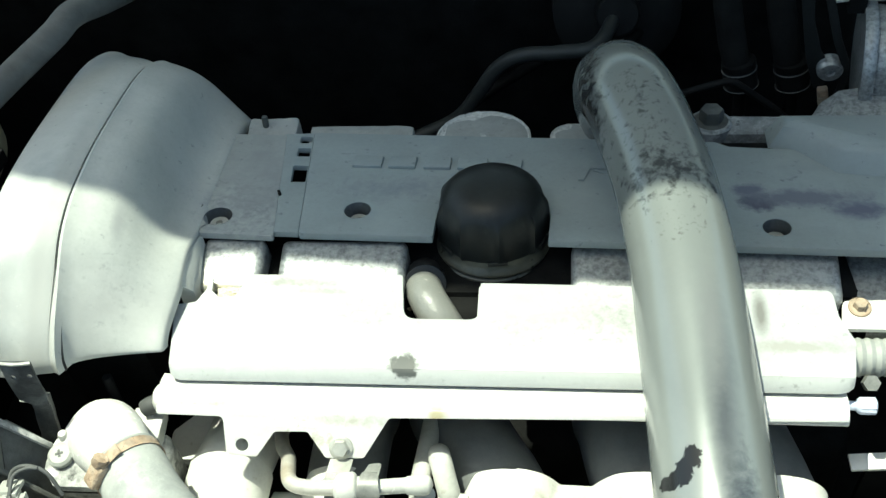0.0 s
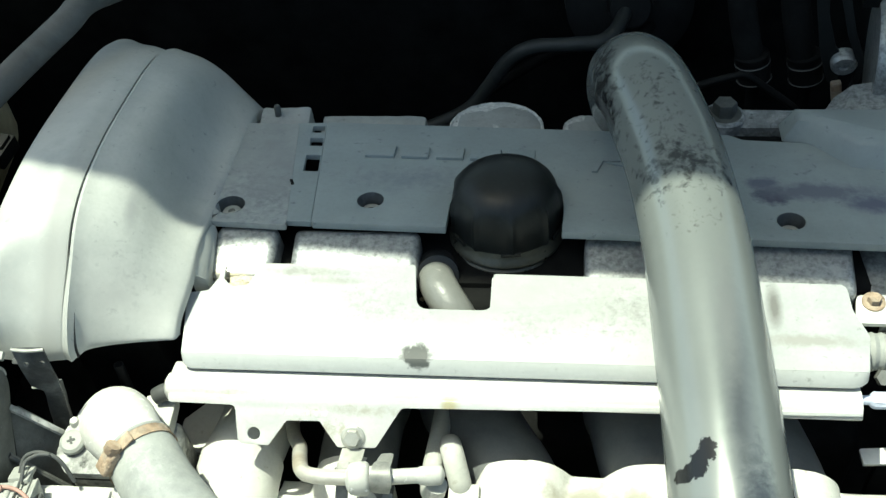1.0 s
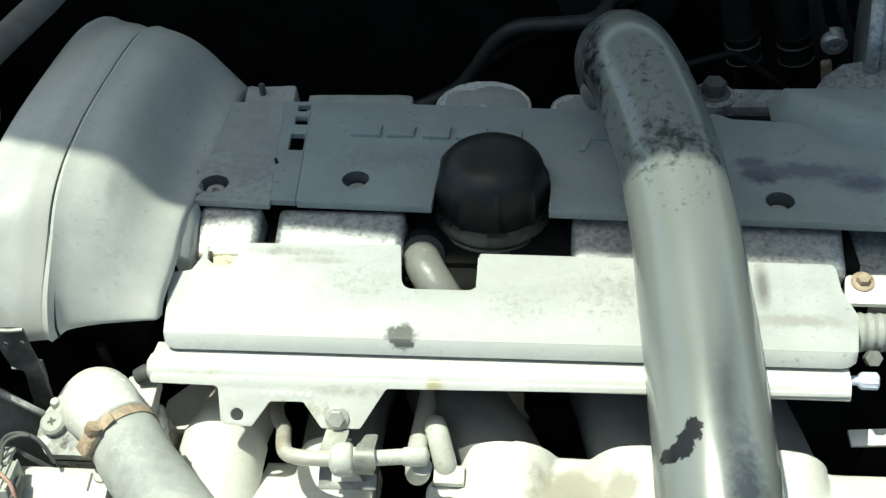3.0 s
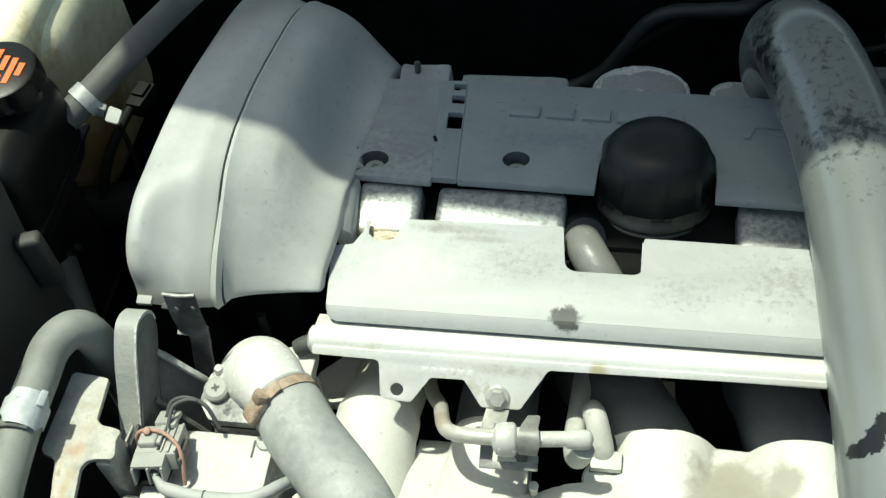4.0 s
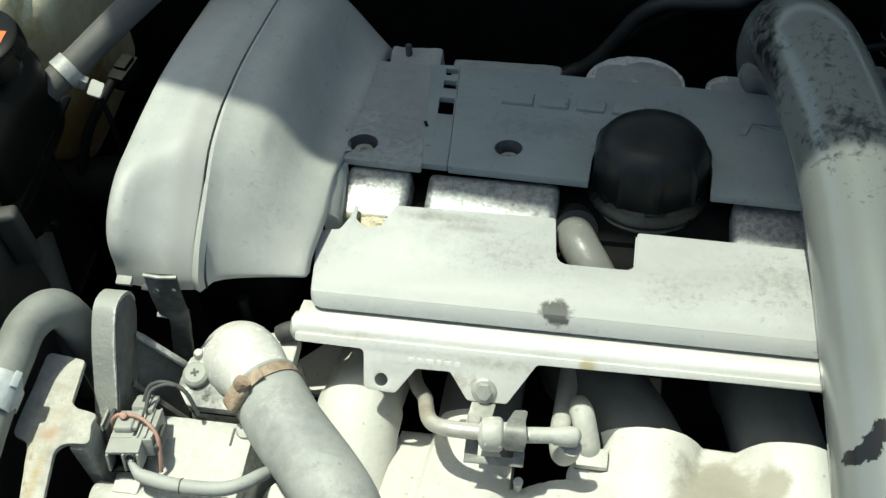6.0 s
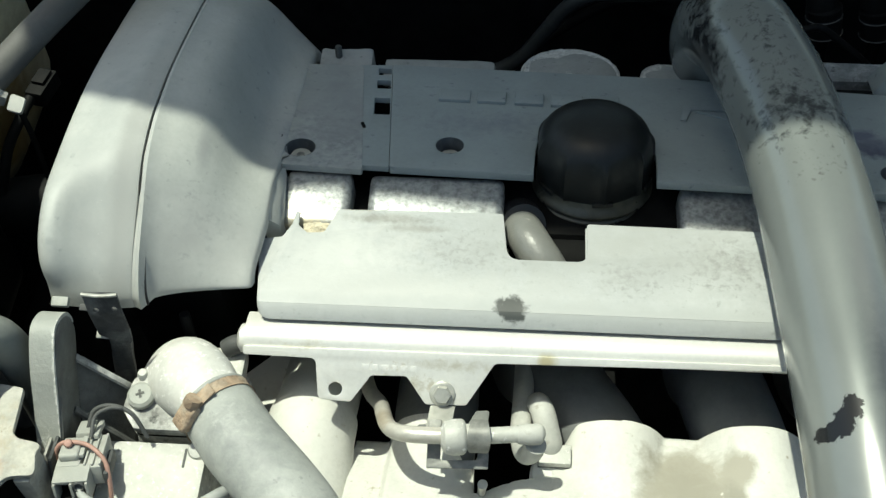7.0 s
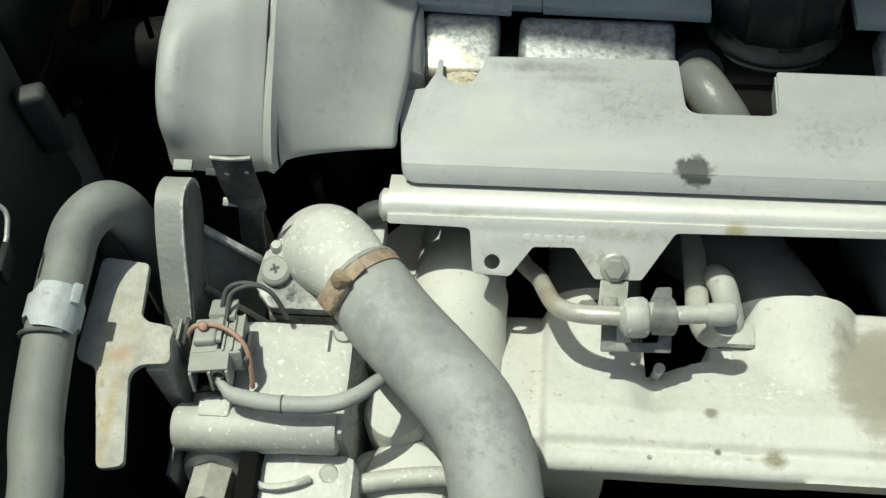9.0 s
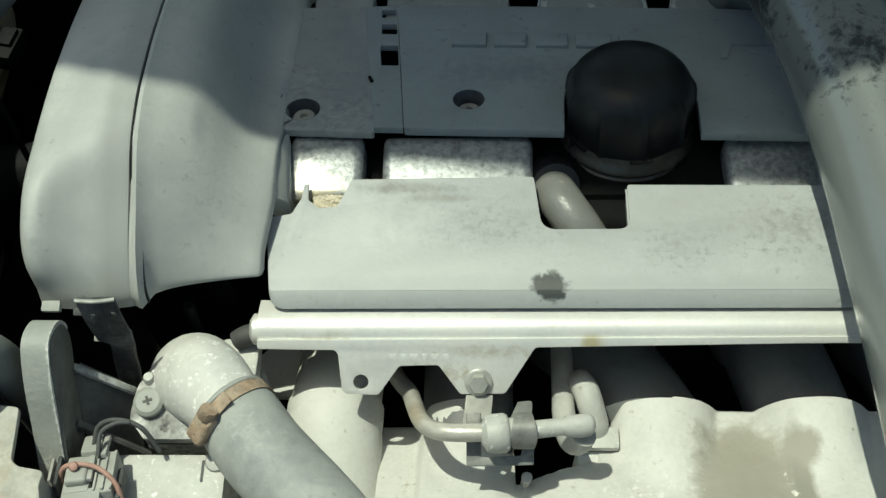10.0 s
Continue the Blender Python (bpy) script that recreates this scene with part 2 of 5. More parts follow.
M_CAP = material("oily_black_cap", (0.013, 0.015, 0.0145), 0.4, spread=0.35, scale=60, dust=0.2, dust_colour=(0.05, 0.053, 0.048), bump=0.06, spec=0.35)
M_HOSE = material("dusty_rubber_hose", (0.34, 0.355, 0.335), 0.6, spread=0.12, scale=26, dust=0.45, dust_colour=(0.43, 0.445, 0.42), spots=(0.22, 0.23, 0.225), spot_amount=0.16, spot_scale=150,
                  patches=[((-0.128, 0.385, 0.80), (0.03, 0.035, 0.04), (0.24, 0.25, 0.245), 4.0, 160, 0.6, 0.28), ((-0.18, 0.445, 0.81), (0.03, 0.03, 0.03), (0.45, 0.46, 0.44), 5.0, 240, 0.5, 0.26), ((-0.125, 0.36, 0.80), (0.02, 0.04, 0.03), (0.46, 0.47, 0.45), 4.0, 120, 0.7, 0.26), ((-0.165, 0.43, 0.80), (0.03, 0.03, 0.04), (0.24, 0.255, 0.25), 3.0, 90, 0.7, 0.35)])
M_PIPE = material("grey_painted_pipe", (0.225, 0.243, 0.235), 0.22, metal=0.3, spread=0.05, scale=10, dust=0.25, dust_colour=(0.265, 0.282, 0.27), bump=0.02, grain=0.08, rough_spread=0.04,
                  patches=[((0.120, 0.690, 0.88), (0.06, 0.085, 0.09), (0.225, 0.242, 0.232), 1.4, 45, 0.7, 0.45),
                           ((0.124, 0.69, 0.88), (0.06, 0.11, 0.08), (0.085, 0.094, 0.09), 5.0, 190, 0.35, 0.24),
                           ((0.136, 0.630, 0.882), (0.05, 0.030, 0.03), (0.06, 0.066, 0.066), 4.5, 140, 0.4, 0.33),
                           ((0.145, 0.588, 0.88), (0.045, 0.028, 0.03), (0.12, 0.125, 0.12), 5.0, 270, 0.3, 0.22),
                           ((0.150, 0.50, 0.88), (0.05, 0.12, 0.03), (0.20, 0.21, 0.20), 6.0, 290, 0.3, 0.15),
                           ((0.092, 0.715, 0.845), (0.012, 0.06, 0.03), (0.03, 0.032, 0.034), 2.2, 130, 0.3, 0.4),
                           # Three long streaks: dark reflections on the gloss, painted in.
                           ((0.160, 0.462, 0.882), (0.0065, 0.050, 0.02), (0.10, 0.11, 0.12), 1.0, 60, 0.75),
                           ((0.157, 0.516, 0.883), (0.006, 0.034, 0.02), (0.21, 0.22, 0.22), 1.2, 120, 0.7),
                           ((0.168, 0.395, 0.882), (0.009, 0.034, 0.02), (0.07, 0.08, 0.09), 2.0, 110, 0.45),
                           ((0.1425, 0.436, 0.880), (0.0045, 0.007, 0.02), (0.018, 0.019, 0.021), 2.2, 170, 0.08),
                           ((0.1385, 0.4310, 0.877), (0.0045, 0.006, 0.02), (0.018, 0.019, 0.021), 1.8, 170, 0.08), ((0.134, 0.4255, 0.872), (0.0085, 0.005, 0.02), (0.018, 0.019, 0.021), 2.2, 170, 0.08)])
M_GREASE = material("oily_metal_ring", (0.085, 0.085, 0.068), 0.3, metal=0.3, spread=0.3, scale=60, dust=0.3, dust_colour=(0.15, 0.14, 0.09))
# Well walls: the covers' plastic darkened for the shade inside.
M_WELL = material("shaded_well", (0.085, 0.095, 0.10), 0.6, spread=0.3, scale=120, dust=0.2, dust_colour=(0.2, 0.215, 0.22))
# Runner casting darkened for the rail's shade; the filler neck shares this grey.
M_RUNNER = material("shaded_runner_and_neck", (0.145, 0.152, 0.15), 0.55, metal=0.1, spread=0.2, scale=45, bump=0.12, dust=0.25, dust_colour=(0.19, 0.196, 0.19))
M_SEAL = material("dull_grey_seal", (0.30, 0.315, 0.305), 0.6, spread=0.12, scale=70, dust=0.3, dust_colour=(0.36, 0.37, 0.355), spots=(0.16, 0.17, 0.165), spot_amount=0.2, spot_scale=180)
M_SEALRIM = material("white_crusted_rim", (0.50, 0.51, 0.49), 0.75, spread=0.3, scale=260, bump=0.4, spots=(0.20, 0.21, 0.20), spot_amount=0.25, spot_scale=240)
M_WINGHOSE = material("weathered_rubber_hose", (0.20, 0.212, 0.195), 0.62, spread=0.12, scale=30, dust=0.35, dust_colour=(0.27, 0.285, 0.262), spots=(0.12, 0.125, 0.12), spot_amount=0.14, spot_scale=160)
M_BREATHER = material("grey_rubber_breather", (0.185, 0.188, 0.172), 0.36, spread=0.12, scale=40, dust=0.35, dust_colour=(0.235, 0.235, 0.215), spots=(0.44, 0.42, 0.36), spot_amount=0.14, spot_scale=160, grain=0.1)
M_FUEL = material("tinned_fuel_pipe", (0.55, 0.53, 0.47), 0.4, metal=0.3, spread=0.15, scale=90, patches=[((-0.104, 0.475, 0.784), (0.008, 0.012, 0.02), (0.44, 0.37, 0.27), 1.6, 150, 0.5)])
M_SERVO = material("dull_charcoal_metal", (0.009, 0.0096, 0.0096), 0.65, spread=0.4, scale=40, dust=0.2, dust_colour=(0.02, 0.021, 0.021), spec=0.15)
M_VACUUM = material("dusty_dark_pipe", (0.028, 0.031, 0.029), 0.55, spread=0.25, scale=40, bump=0.1, dust=0.3, dust_colour=(0.055, 0.060, 0.055))
M_REARPIPE = material("dull_black_pipe", (0.018, 0.0195, 0.0192), 0.6, spec=0.2, spread=0.2, scale=30, dust=0.2, dust_colour=(0.038, 0.040, 0.039))
M_STEERHOSE = material("dark_rubber_hose", (0.10, 0.10, 0.094), 0.65, spread=0.2, scale=30, dust=0.3, dust_colour=(0.16, 0.16, 0.148))
# Airbox plastic darkened for the side that faces away from the sun.
M_BOXSIDE = material("shaded_airbox_plastic", (0.045, 0.046, 0.042), 0.6, spread=0.12, scale=20, dust=0.3, dust_colour=(0.06, 0.06, 0.055))
M_DARK = material("grimy_black_metal", (0.010, 0.0104, 0.0102), 0.9, spread=0.5, scale=30, bump=0.3, spec=0.08)
M_DARKHOSE = material("dull_dark_hose", (0.07, 0.074, 0.074), 0.65, spread=0.2, scale=30, dust=0.3, dust_colour=(0.11, 0.115, 0.11))
M_RUST = material("rusty_steel", (0.37, 0.275, 0.19), 0.8, metal=0.0, spread=0.4, scale=160, bump=0.5, dust=0.4, dust_colour=(0.48, 0.42, 0.33), spots=(0.15, 0.095, 0.06), spot_amount=0.3, spot_scale=60)
M_RUSTPAINT = material("flaking_zinc_plate", (0.44, 0.435, 0.385), 0.7, metal=0.05, spread=0.3, scale=90, bump=0.35, dust=0.35, dust_colour=(0.54, 0.53, 0.485), spots=(0.25, 0.21, 0.14), spot_amount=0.26, spot_scale=90,
                       patches=[((-0.302, 0.406, 0.81), (0.006, 0.005, 0.02), (0.42, 0.29, 0.20), 1.8, 200, 0.5), ((-0.3015, 0.378, 0.81), (0.0035, 0.03, 0.02), (0.40, 0.31, 0.17), 2.5, 160, 0.6, 0.4), ((-0.311, 0.39, 0.81), (0.006, 0.03, 0.02), (0.45, 0.38, 0.25), 3.5, 220, 0.6, 0.36), ((-0.300, 0.43, 0.81), (0.02, 0.03, 0.02), (0.42, 0.37, 0.27), 4.0, 120, 0.6, 0.3)])
M_STRAP = material("pale_galvanised_strap", (0.46, 0.50, 0.51), 0.6, metal=0.1, spread=0.15, scale=120, bump=0.2, dust=0.3, dust_colour=(0.56, 0.59, 0.59), spots=(0.30, 0.33, 0.34), spot_amount=0.3, spot_scale=220)
M_CLIPZINC = material("dull_zinc_clip", (0.36, 0.375, 0.37), 0.55, metal=0.2, spread=0.2, scale=110, bump=0.12, dust=0.3, dust_colour=(0.50, 0.51, 0.49))
M_STEEL = material("dull_zinc_bolt", (0.46, 0.46, 0.42), 0.45, metal=0.4, spread=0.2, scale=160, bump=0.08)
M_CLIPDARK = material("dull_spring_steel", (0.21, 0.215, 0.20), 0.5, metal=0.3, spread=0.25, scale=150, bump=0.08, dust=0.3, dust_colour=(0.33, 0.33, 0.30))
M_TANK = material("yellowed_translucent_plastic", (0.82, 0.79, 0.58), 0.45, spread=0.1, scale=14, dust=0.3, dust_colour=(0.76, 0.72, 0.51), bump=0.05,
                  # First patch: the shaded lower part of the tank, painted brown.
                  patches=[((-0.42, 0.70, 0.755), (0.07, 0.09, 0.07), (0.24, 0.165, 0.06), 1.5, 40, 0.7), ((-0.42, 0.68, 0.86), (0.02, 0.03, 0.03), (0.42, 0.30, 0.12), 3.0, 90, 0.6, 0.35)])
M_TEAL = material("teal_plastic", (0.10, 0.33, 0.30), 0.5, spread=0.1)
M_AIRBOX = material("dusty_airbox_plastic", (0.36, 0.37, 0.35), 0.65, spread=0.1, scale=20, dust=0.45, dust_colour=(0.45, 0.46, 0.43))
M_ORANGE = material("orange_print", (0.75, 0.16, 0.03), 0.5, spread=0.08, bump=0.0)
M_CONNECTOR = material("pale_grey_connector", (0.36, 0.37, 0.34), 0.6, spread=0.15, scale=80, dust=0.4, dust_colour=(0.46, 0.46, 0.42))
M_TIE = material("dusty_pink_band", (0.45, 0.27, 0.22), 0.6, spread=0.2, scale=90)
M_BLUECAP = material("pale_blue_cap", (0.55, 0.60, 0.72), 0.5, spread=0.15, scale=90)
# Unseen hood underside, kept pale to bounce light onto the shaded covers.
M_HOOD = material("pale_bounce_hood_inside", (0.63, 0.64, 0.62), 0.45, spread=0.05, scale=6, bump=0.05)
M_GROUND = material("concrete_ground", (0.22, 0.215, 0.20), 0.9, spread=0.3, scale=12, fine=180)


# ---------------------------------------------------------------- mesh helpers
def finish(bm, angle=38):
    bmesh.ops.remove_doubles(bm, verts=bm.verts, dist=1e-6)
    bmesh.ops.recalc_face_normals(bm, faces=bm.faces)
    for f in bm.faces:
        f.smooth = True
    for e in bm.edges:
        if len(e.link_faces) == 2 and e.calc_face_angle(0.0) > radians(angle):
            e.smooth = False


def part(name, bm, mat, parent=None, label="", angle=38):
    finish(bm, angle)
    me = bpy.data.meshes.new(name)
    bm.to_mesh(me)
    bm.free()
    me.materials.append(mat)
    ob = new(name, me)
    if parent is not None:
        ob.parent = parent
        ob.matrix_parent_inverse = BASE[parent.name].inverted() if parent.name in BASE else Matrix()
    if label:
        tagged(ob, label)
    return ob


BASE = {}


def thing(name, at, label, category, group="", kind=""):
    ob = new(name)
    ob.empty_display_size = 0.02
    ob.location = at
    BASE[ob.name] = Matrix.Translation(at)
    return tagged(ob, label, category, group, kind)


def add(bm, other):
    me = bpy.data.meshes.new("tmp")
    other.to_mesh(me)
    other.free()
    bm.from_mesh(me)
    bpy.data.meshes.remove(me)
    return bm


def bevel(bm, width, segments=2, angle=40):
    edges = [e for e in bm.edges if len(e.link_faces) == 2 and e.calc_face_angle(0.0) > radians(angle)]
    if edges and width:
        bmesh.ops.bevel(bm, geom=edges, offset=width, segments=segments, affect="EDGES", clamp_overlap=True, profile=0.6)
    return bm


def box(size, m, r=0.001, segments=2):
    bm = bmesh.new()
    bmesh.ops.create_cube(bm, size=1.0, matrix=Matrix.Diagonal((*size, 1)))
    bevel(bm, r, segments)
    bmesh.ops.transform(bm, matrix=m, verts=bm.verts)
    return bm


def spline(pts, steps=8):
    p = [Vector(q) for q in pts]
    p = [p[0] * 2 - p[1]] + p + [p[-1] * 2 - p[-2]]
    out = []
    for i in range(1, len(p) - 2):
        a, b, c, d = p[i - 1:i + 3]
        for k in range(steps):
            t = k / steps
            out.append(0.5 * (2 * b + (c - a) * t + (2 * a - 5 * b + 4 * c - d) * t * t + (3 * b - a - 3 * c + d) * t ** 3))
    out.append(p[-2])
    return out


def loft(rings, caps=True, closed=True):
    bm = bmesh.new()
    vs = [[bm.verts.new(q) for q in r] for r in rings]
    for a, b in zip(vs, vs[1:]):
        n = len(a)
        for i in range(n if closed else n - 1):
            j = (i + 1) % n
            bm.faces.new((a[i], a[j], b[j], b[i]))
    if caps and closed:
        bm.faces.new(vs[0])
        bm.faces.new(vs[-1])
    return bm


def tube(pts, r, segs=20, steps=8, wobble=0.0, seed=0, caps=True):
    """A tube along a smooth line; r is one radius or one for each point of pts."""
    line = spline(pts, steps)
    rs = [r] * len(pts) if isinstance(r, float) else r
    radii = [q.x for q in spline([(v, 0, 0) for v in rs], steps)]
    rings, up = [], None
    for i, c in enumerate(line):
        d = (line[min(i + 1, len(line) - 1)] - line[max(i - 1, 0)]).normalized()
        if up is None:
            up = d.orthogonal().normalized()
        up = (up - d * up.dot(d)).normalized()
        side = d.cross(up)
        ring = []
        for k in range(segs):
            a = 2 * math.pi * k / segs
            q = up * math.cos(a) + side * math.sin(a)
            rr = radii[i] * (1 + wobble * noise.noise(c * 30 + q * 1.5 + Vector((seed, 0, 0))))
            ring.append(c + q * rr)
        rings.append(ring)
    return loft(rings, caps)


def lathe(profile, m, segs=32, wave=None, caps=True):
    """Turns (radius, height) points about local z."""
    rings = []
    for r, h in profile:
        rings.append([m @ Vector(((r + (wave(k / segs, r, h) if wave else 0)) * math.cos(2 * math.pi * k / segs),
                                  (r + (wave(k / segs, r, h) if wave else 0)) * math.sin(2 * math.pi * k / segs), h)) for k in range(segs)])
    return loft(rings, caps)


def rounded(pts, steps=5):
    """A flat outline from (x, y, corner radius)."""
    out, n = [], len(pts)
    for i, (x, y, r) in enumerate(pts):
        p, a, b = Vector((x, y)), Vector(pts[i - 1][:2]), Vector(pts[(i + 1) % n][:2])
        if r <= 0:
            out.append(p)
            continue
        da, db = (a - p), (b - p)
        la, lb = da.length, db.length
        da.normalize(), db.normalize()
        half = math.acos(max(-1, min(1, da.dot(db)))) / 2
        cut = min(r / max(math.tan(half), 1e-3), la * 0.48, lb * 0.48)
        s, e = p + da * cut, p + db * cut
        for k in range(steps + 1):
            t = k / steps
            out.append((1 - t) ** 2 * s + 2 * t * (1 - t) * p + t * t * e)
    return out


def circle(x, y, r, n=20):
    return [Vector((x + r * math.cos(2 * math.pi * k / n), y + r * math.sin(2 * math.pi * k / n))) for k in range(n)]


def plate(outer, thick, m, holes=(), edge=0.0006, segments=2):
    """A flat sheet with holes, its face on local z = 0, pressed down by thick."""
    bm = bmesh.new()
    edges = []
    for loop in (outer, *holes):
        vs = [bm.verts.new((q.x, q.y, 0)) for q in loop]
        edges += [bm.edges.new((vs[i], vs[(i + 1) % len(vs)])) for i in range(len(vs))]
    bmesh.ops.triangle_fill(bm, use_beauty=True, use_dissolve=False, edges=edges)
    for f in bm.faces:
        f.normal_update()
        if f.normal.z < 0:
            f.normal_flip()
    bmesh.ops.dissolve_limit(bm, angle_limit=0.01, verts=bm.verts, edges=[e for e in bm.edges if len(e.link_faces) == 2])
    ret = bmesh.ops.extrude_face_region(bm, geom=list(bm.faces))
    low = [v for v in ret["geom"] if isinstance(v, bmesh.types.BMVert)]
    bmesh.ops.translate(bm, verts=low, vec=(0, 0, -thick))
    bmesh.ops.recalc_face_normals(bm, faces=bm.faces)
    if edge:
        bevel(bm, edge, segments, 60)
    bmesh.ops.transform(bm, matrix=m, verts=bm.verts)
    return bm


def along(z, x):
    """A frame whose z and x axes point the ways given."""
    z = Vector(z).normalized()
    x = Vector(x)
    x = (x - z * x.dot(z)).normalized()
    return Matrix((x, z.cross(x), z)).transposed().to_4x4()


def frame_at(at, z, x=(1, 0, 0)):
    return Matrix.Translation(at) @ along(z, x)


def casting(size, m, r=0.004, cuts=7, amp=0.0006, seed=0, scale=140):
    """A rough cast block: rounded, finely divided and uneven."""
    bm = box(size, Matrix(), r, 2)
    bmesh.ops.subdivide_edges(bm, edges=[e for e in bm.edges if e.calc_length() > 0.004], cuts=cuts, use_grid_fill=True)
    bmesh.ops.triangulate(bm, faces=[f for f in bm.faces if len(f.verts) > 4])
    bm.normal_update()
    for v in bm.verts:
        v.co += v.normal * amp * (noise.noise(v.co * scale + Vector((seed, 0, 0))) + 0.6 * noise.noise(v.co * scale * 2.7 + Vector((seed, 5, 0))))
    bmesh.ops.transform(bm, matrix=m, verts=bm.verts)
    return bm


def hexbolt(m, r=0.0055, h=0.005, washer=0.008):
    bm = lathe([(washer * 0.98, 0), (washer, 0.0004), (washer, 0.0012), (washer * 0.9, 0.0018), (r, 0.0019)], m, 24)
    add(bm, lathe([(r, 0.0015), (r, h * 0.85), (r * 0.9, h), (r * 0.55, h)], m, 6))
    return bm


# ---------------------------------------------------------------- closing setting
def structure(name, bm, mat, label):
    return tagged(part(name, bm, mat, None, angle=30), label, "", "", "structure")


structure("ground", box((60, 60, 0.02), pose(0, 0, -0.01), 0.0), M_GROUND, "grey concrete ground under the car")
structure("wall_rear", box((1.5, 0.02, 0.95), pose(0, 1.06, 0.42), 0.004), M_DARK, "black grimy firewall behind the engine")
structure("wall_left", box((0.02, 1.2, 0.86), pose(-0.64, 0.5, 0.52), 0.004), M_DARK, "black inner wing beside the airbox")
structure("wall_right", box((0.02, 1.2, 0.86), pose(0.66, 0.5, 0.52), 0.004), M_DARK, "black inner wing of the engine bay")
# Unseen panel, set close and high to cut low sky light under the rail.
structure("wall_front", box((1.3, 0.03, 0.76), pose(0, 0.20, 0.54), 0.004), M_DARK, "unseen black panel added to block low light from the front")
structure("floor", box((1.34, 1.1, 0.02), pose(0, 0.52, 0.16), 0.0), M_DARK, "black undertray below the engine")
# front edge of the raised hood, given by where its shade ends at engine height
HOOD_Z, HOOD_Y = 1.9, 0.779
hood_edge = []
for xs, ys in ((0.95, 0.600), (0.25, 0.603), (0.10, 0.607), (0.0, 0.613), (-0.08, 0.620), (-0.15, 0.6265), (-0.19, 0.620), (-0.233, 0.6155), (-0.262, 0.622), (-0.290, 0.634), (-0.325, 0.662), (-0.345, 0.705), (-0.355, 0.80), (-0.36, 1.10)):
    down = (ys + 0.176 - HOOD_Y) / 0.519
    hood_edge.append(Vector((xs - 0.25 * (HOOD_Z - 0.93 * down - 0.8), -down)))
hood_edge.append(Vector((0.68, -1.0)))
hood = plate(hood_edge, 0.02, frame_at((0, HOOD_Y, HOOD_Z), (0, -0.93, -0.37), (1, 0, 0)), (), 0.002)
tagged(part("hood", hood, M_HOOD), "raised hood, its unseen underside pale to bounce light", "hood", "", "structure")

# ---------------------------------------------------------------- engine mass under the covers
block = thing("engine_block", (0.03, 0.66, 0.17), "black grimy engine block below the covers", "engine")
part("crankcase", box((0.50, 0.26, 0.50), pose(0.03, 0.68, 0.42), 0.02, 3), M_DARK, block)
part("cylinder_head", box((0.47, 0.19, 0.10), pose(0.04, 0.675, 0.715) @ pose(0, 0, 0, -8), 0.01, 3), M_DARK, block)

# ---------------------------------------------------------------- timing cover
SEAM = [(0.516, 0.8135), (0.5195, 0.824), (0.535, 0.838), (0.560, 0.851), (0.588, 0.864), (0.615, 0.868), (0.640, 0.866), (0.670, 0.861),
        (0.712, 0.850), (0.763, 0.834), (0.797, 0.816), (0.825, 0.785), (0.835, 0.74), (0.835, 0.66)]
RIM = [(0.5155, 0.815), (0.5190, 0.826), (0.5225, 0.845), (0.535, 0.859), (0.558, 0.868), (0.590, 0.868), (0.624, 0.866), (0.656, 0.8615),
       (0.702, 0.8505), (0.776, 0.828), (0.817, 0.808), (0.845, 0.780), (0.852, 0.74), (0.852, 0.66)]
ROOT = [(0.5400, 0.8040), (0.5412, 0.8060), (0.5500, 0.8092), (0.5660, 0.8122), (0.5955, 0.8170), (0.619, 0.8155), (0.645, 0.8042), (0.675, 0.7965),
        (0.712, 0.7873), (0.754, 0.7765), (0.785, 0.762), (0.803, 0.742), (0.805, 0.72), (0.805, 0.66)]
# the flank runs nearly straight at the front and turns hollow towards the top
HOLLOW = (0.0, 0.0, 0.05, 0.12, 0.3, 0.6, 0.9, 1, 0.95, 0.65, 0.35, 0.15, 0.0, 0.0)
# and its front edge sweeps in quickly beside the seam
SWEEP = (0.30, 0.33, 0.48, 0.75, 1, 1, 1, 1, 1, 1.2, 1.4, 1.7, 2.0, 2.0)


def profile(a, b, f, x, inset=0.0):
    f = f if isinstance(f, tuple) else (f,) * len(a)
    pts = [(pa[0] * (1 - k) + pb[0] * k, pa[1] * (1 - k) + pb[1] * k) for pa, pb, k in zip(a, b, f)]
    c = Vector((0.67, 0.72))
    out = []
    for q in spline([(p[0], p[1], 0) for p in pts], 5):
        v = Vector((q.x, q.y)) - c
        v = v * (1 - inset / v.length)
        out.append(Vector((x, c.x + v.x, c.y + v.y)))
    return out


def shell(rings, thick):
    bm = loft(rings, False, False)
    bmesh.ops.recalc_face_normals(bm, faces=bm.faces)
    if sum(f.normal.z for f in bm.faces) < 0:
        bmesh.ops.reverse_faces(bm, faces=bm.faces)
    bmesh.ops.solidify(bm, geom=list(bm.faces), thickness=thick)
    return bm


timing = thing("timing_cover", (-0.25, 0.66, 0.66), "dusty grey plastic timing belt cover, half in sun", "engine cover")
cap_rings = [profile(SEAM, RIM, f, x, i) for f, x, i in ((0.0, -0.2505, 0.006), (0.0, -0.2505, 0.0022), (0.01, -0.2522, 0.0012), (0.03, -0.2560, 0.0004), (0.06, -0.2605, -0.0012), (0.10, -0.2650, -0.0022), (0.18, -0.270, -0.0022), (0.34, -0.277, -0.0016),
                                                        (0.62, -0.2855, -0.001), (0.85, -0.2905, -0.0005), (1.0, -0.2958, 0.0005), (1.0, -0.3003, 0.003), (1.0, -0.3036, 0.009), (1.0, -0.3048, 0.03), (1.0, -0.3048, 0.07))]
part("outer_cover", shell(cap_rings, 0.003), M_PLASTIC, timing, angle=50)
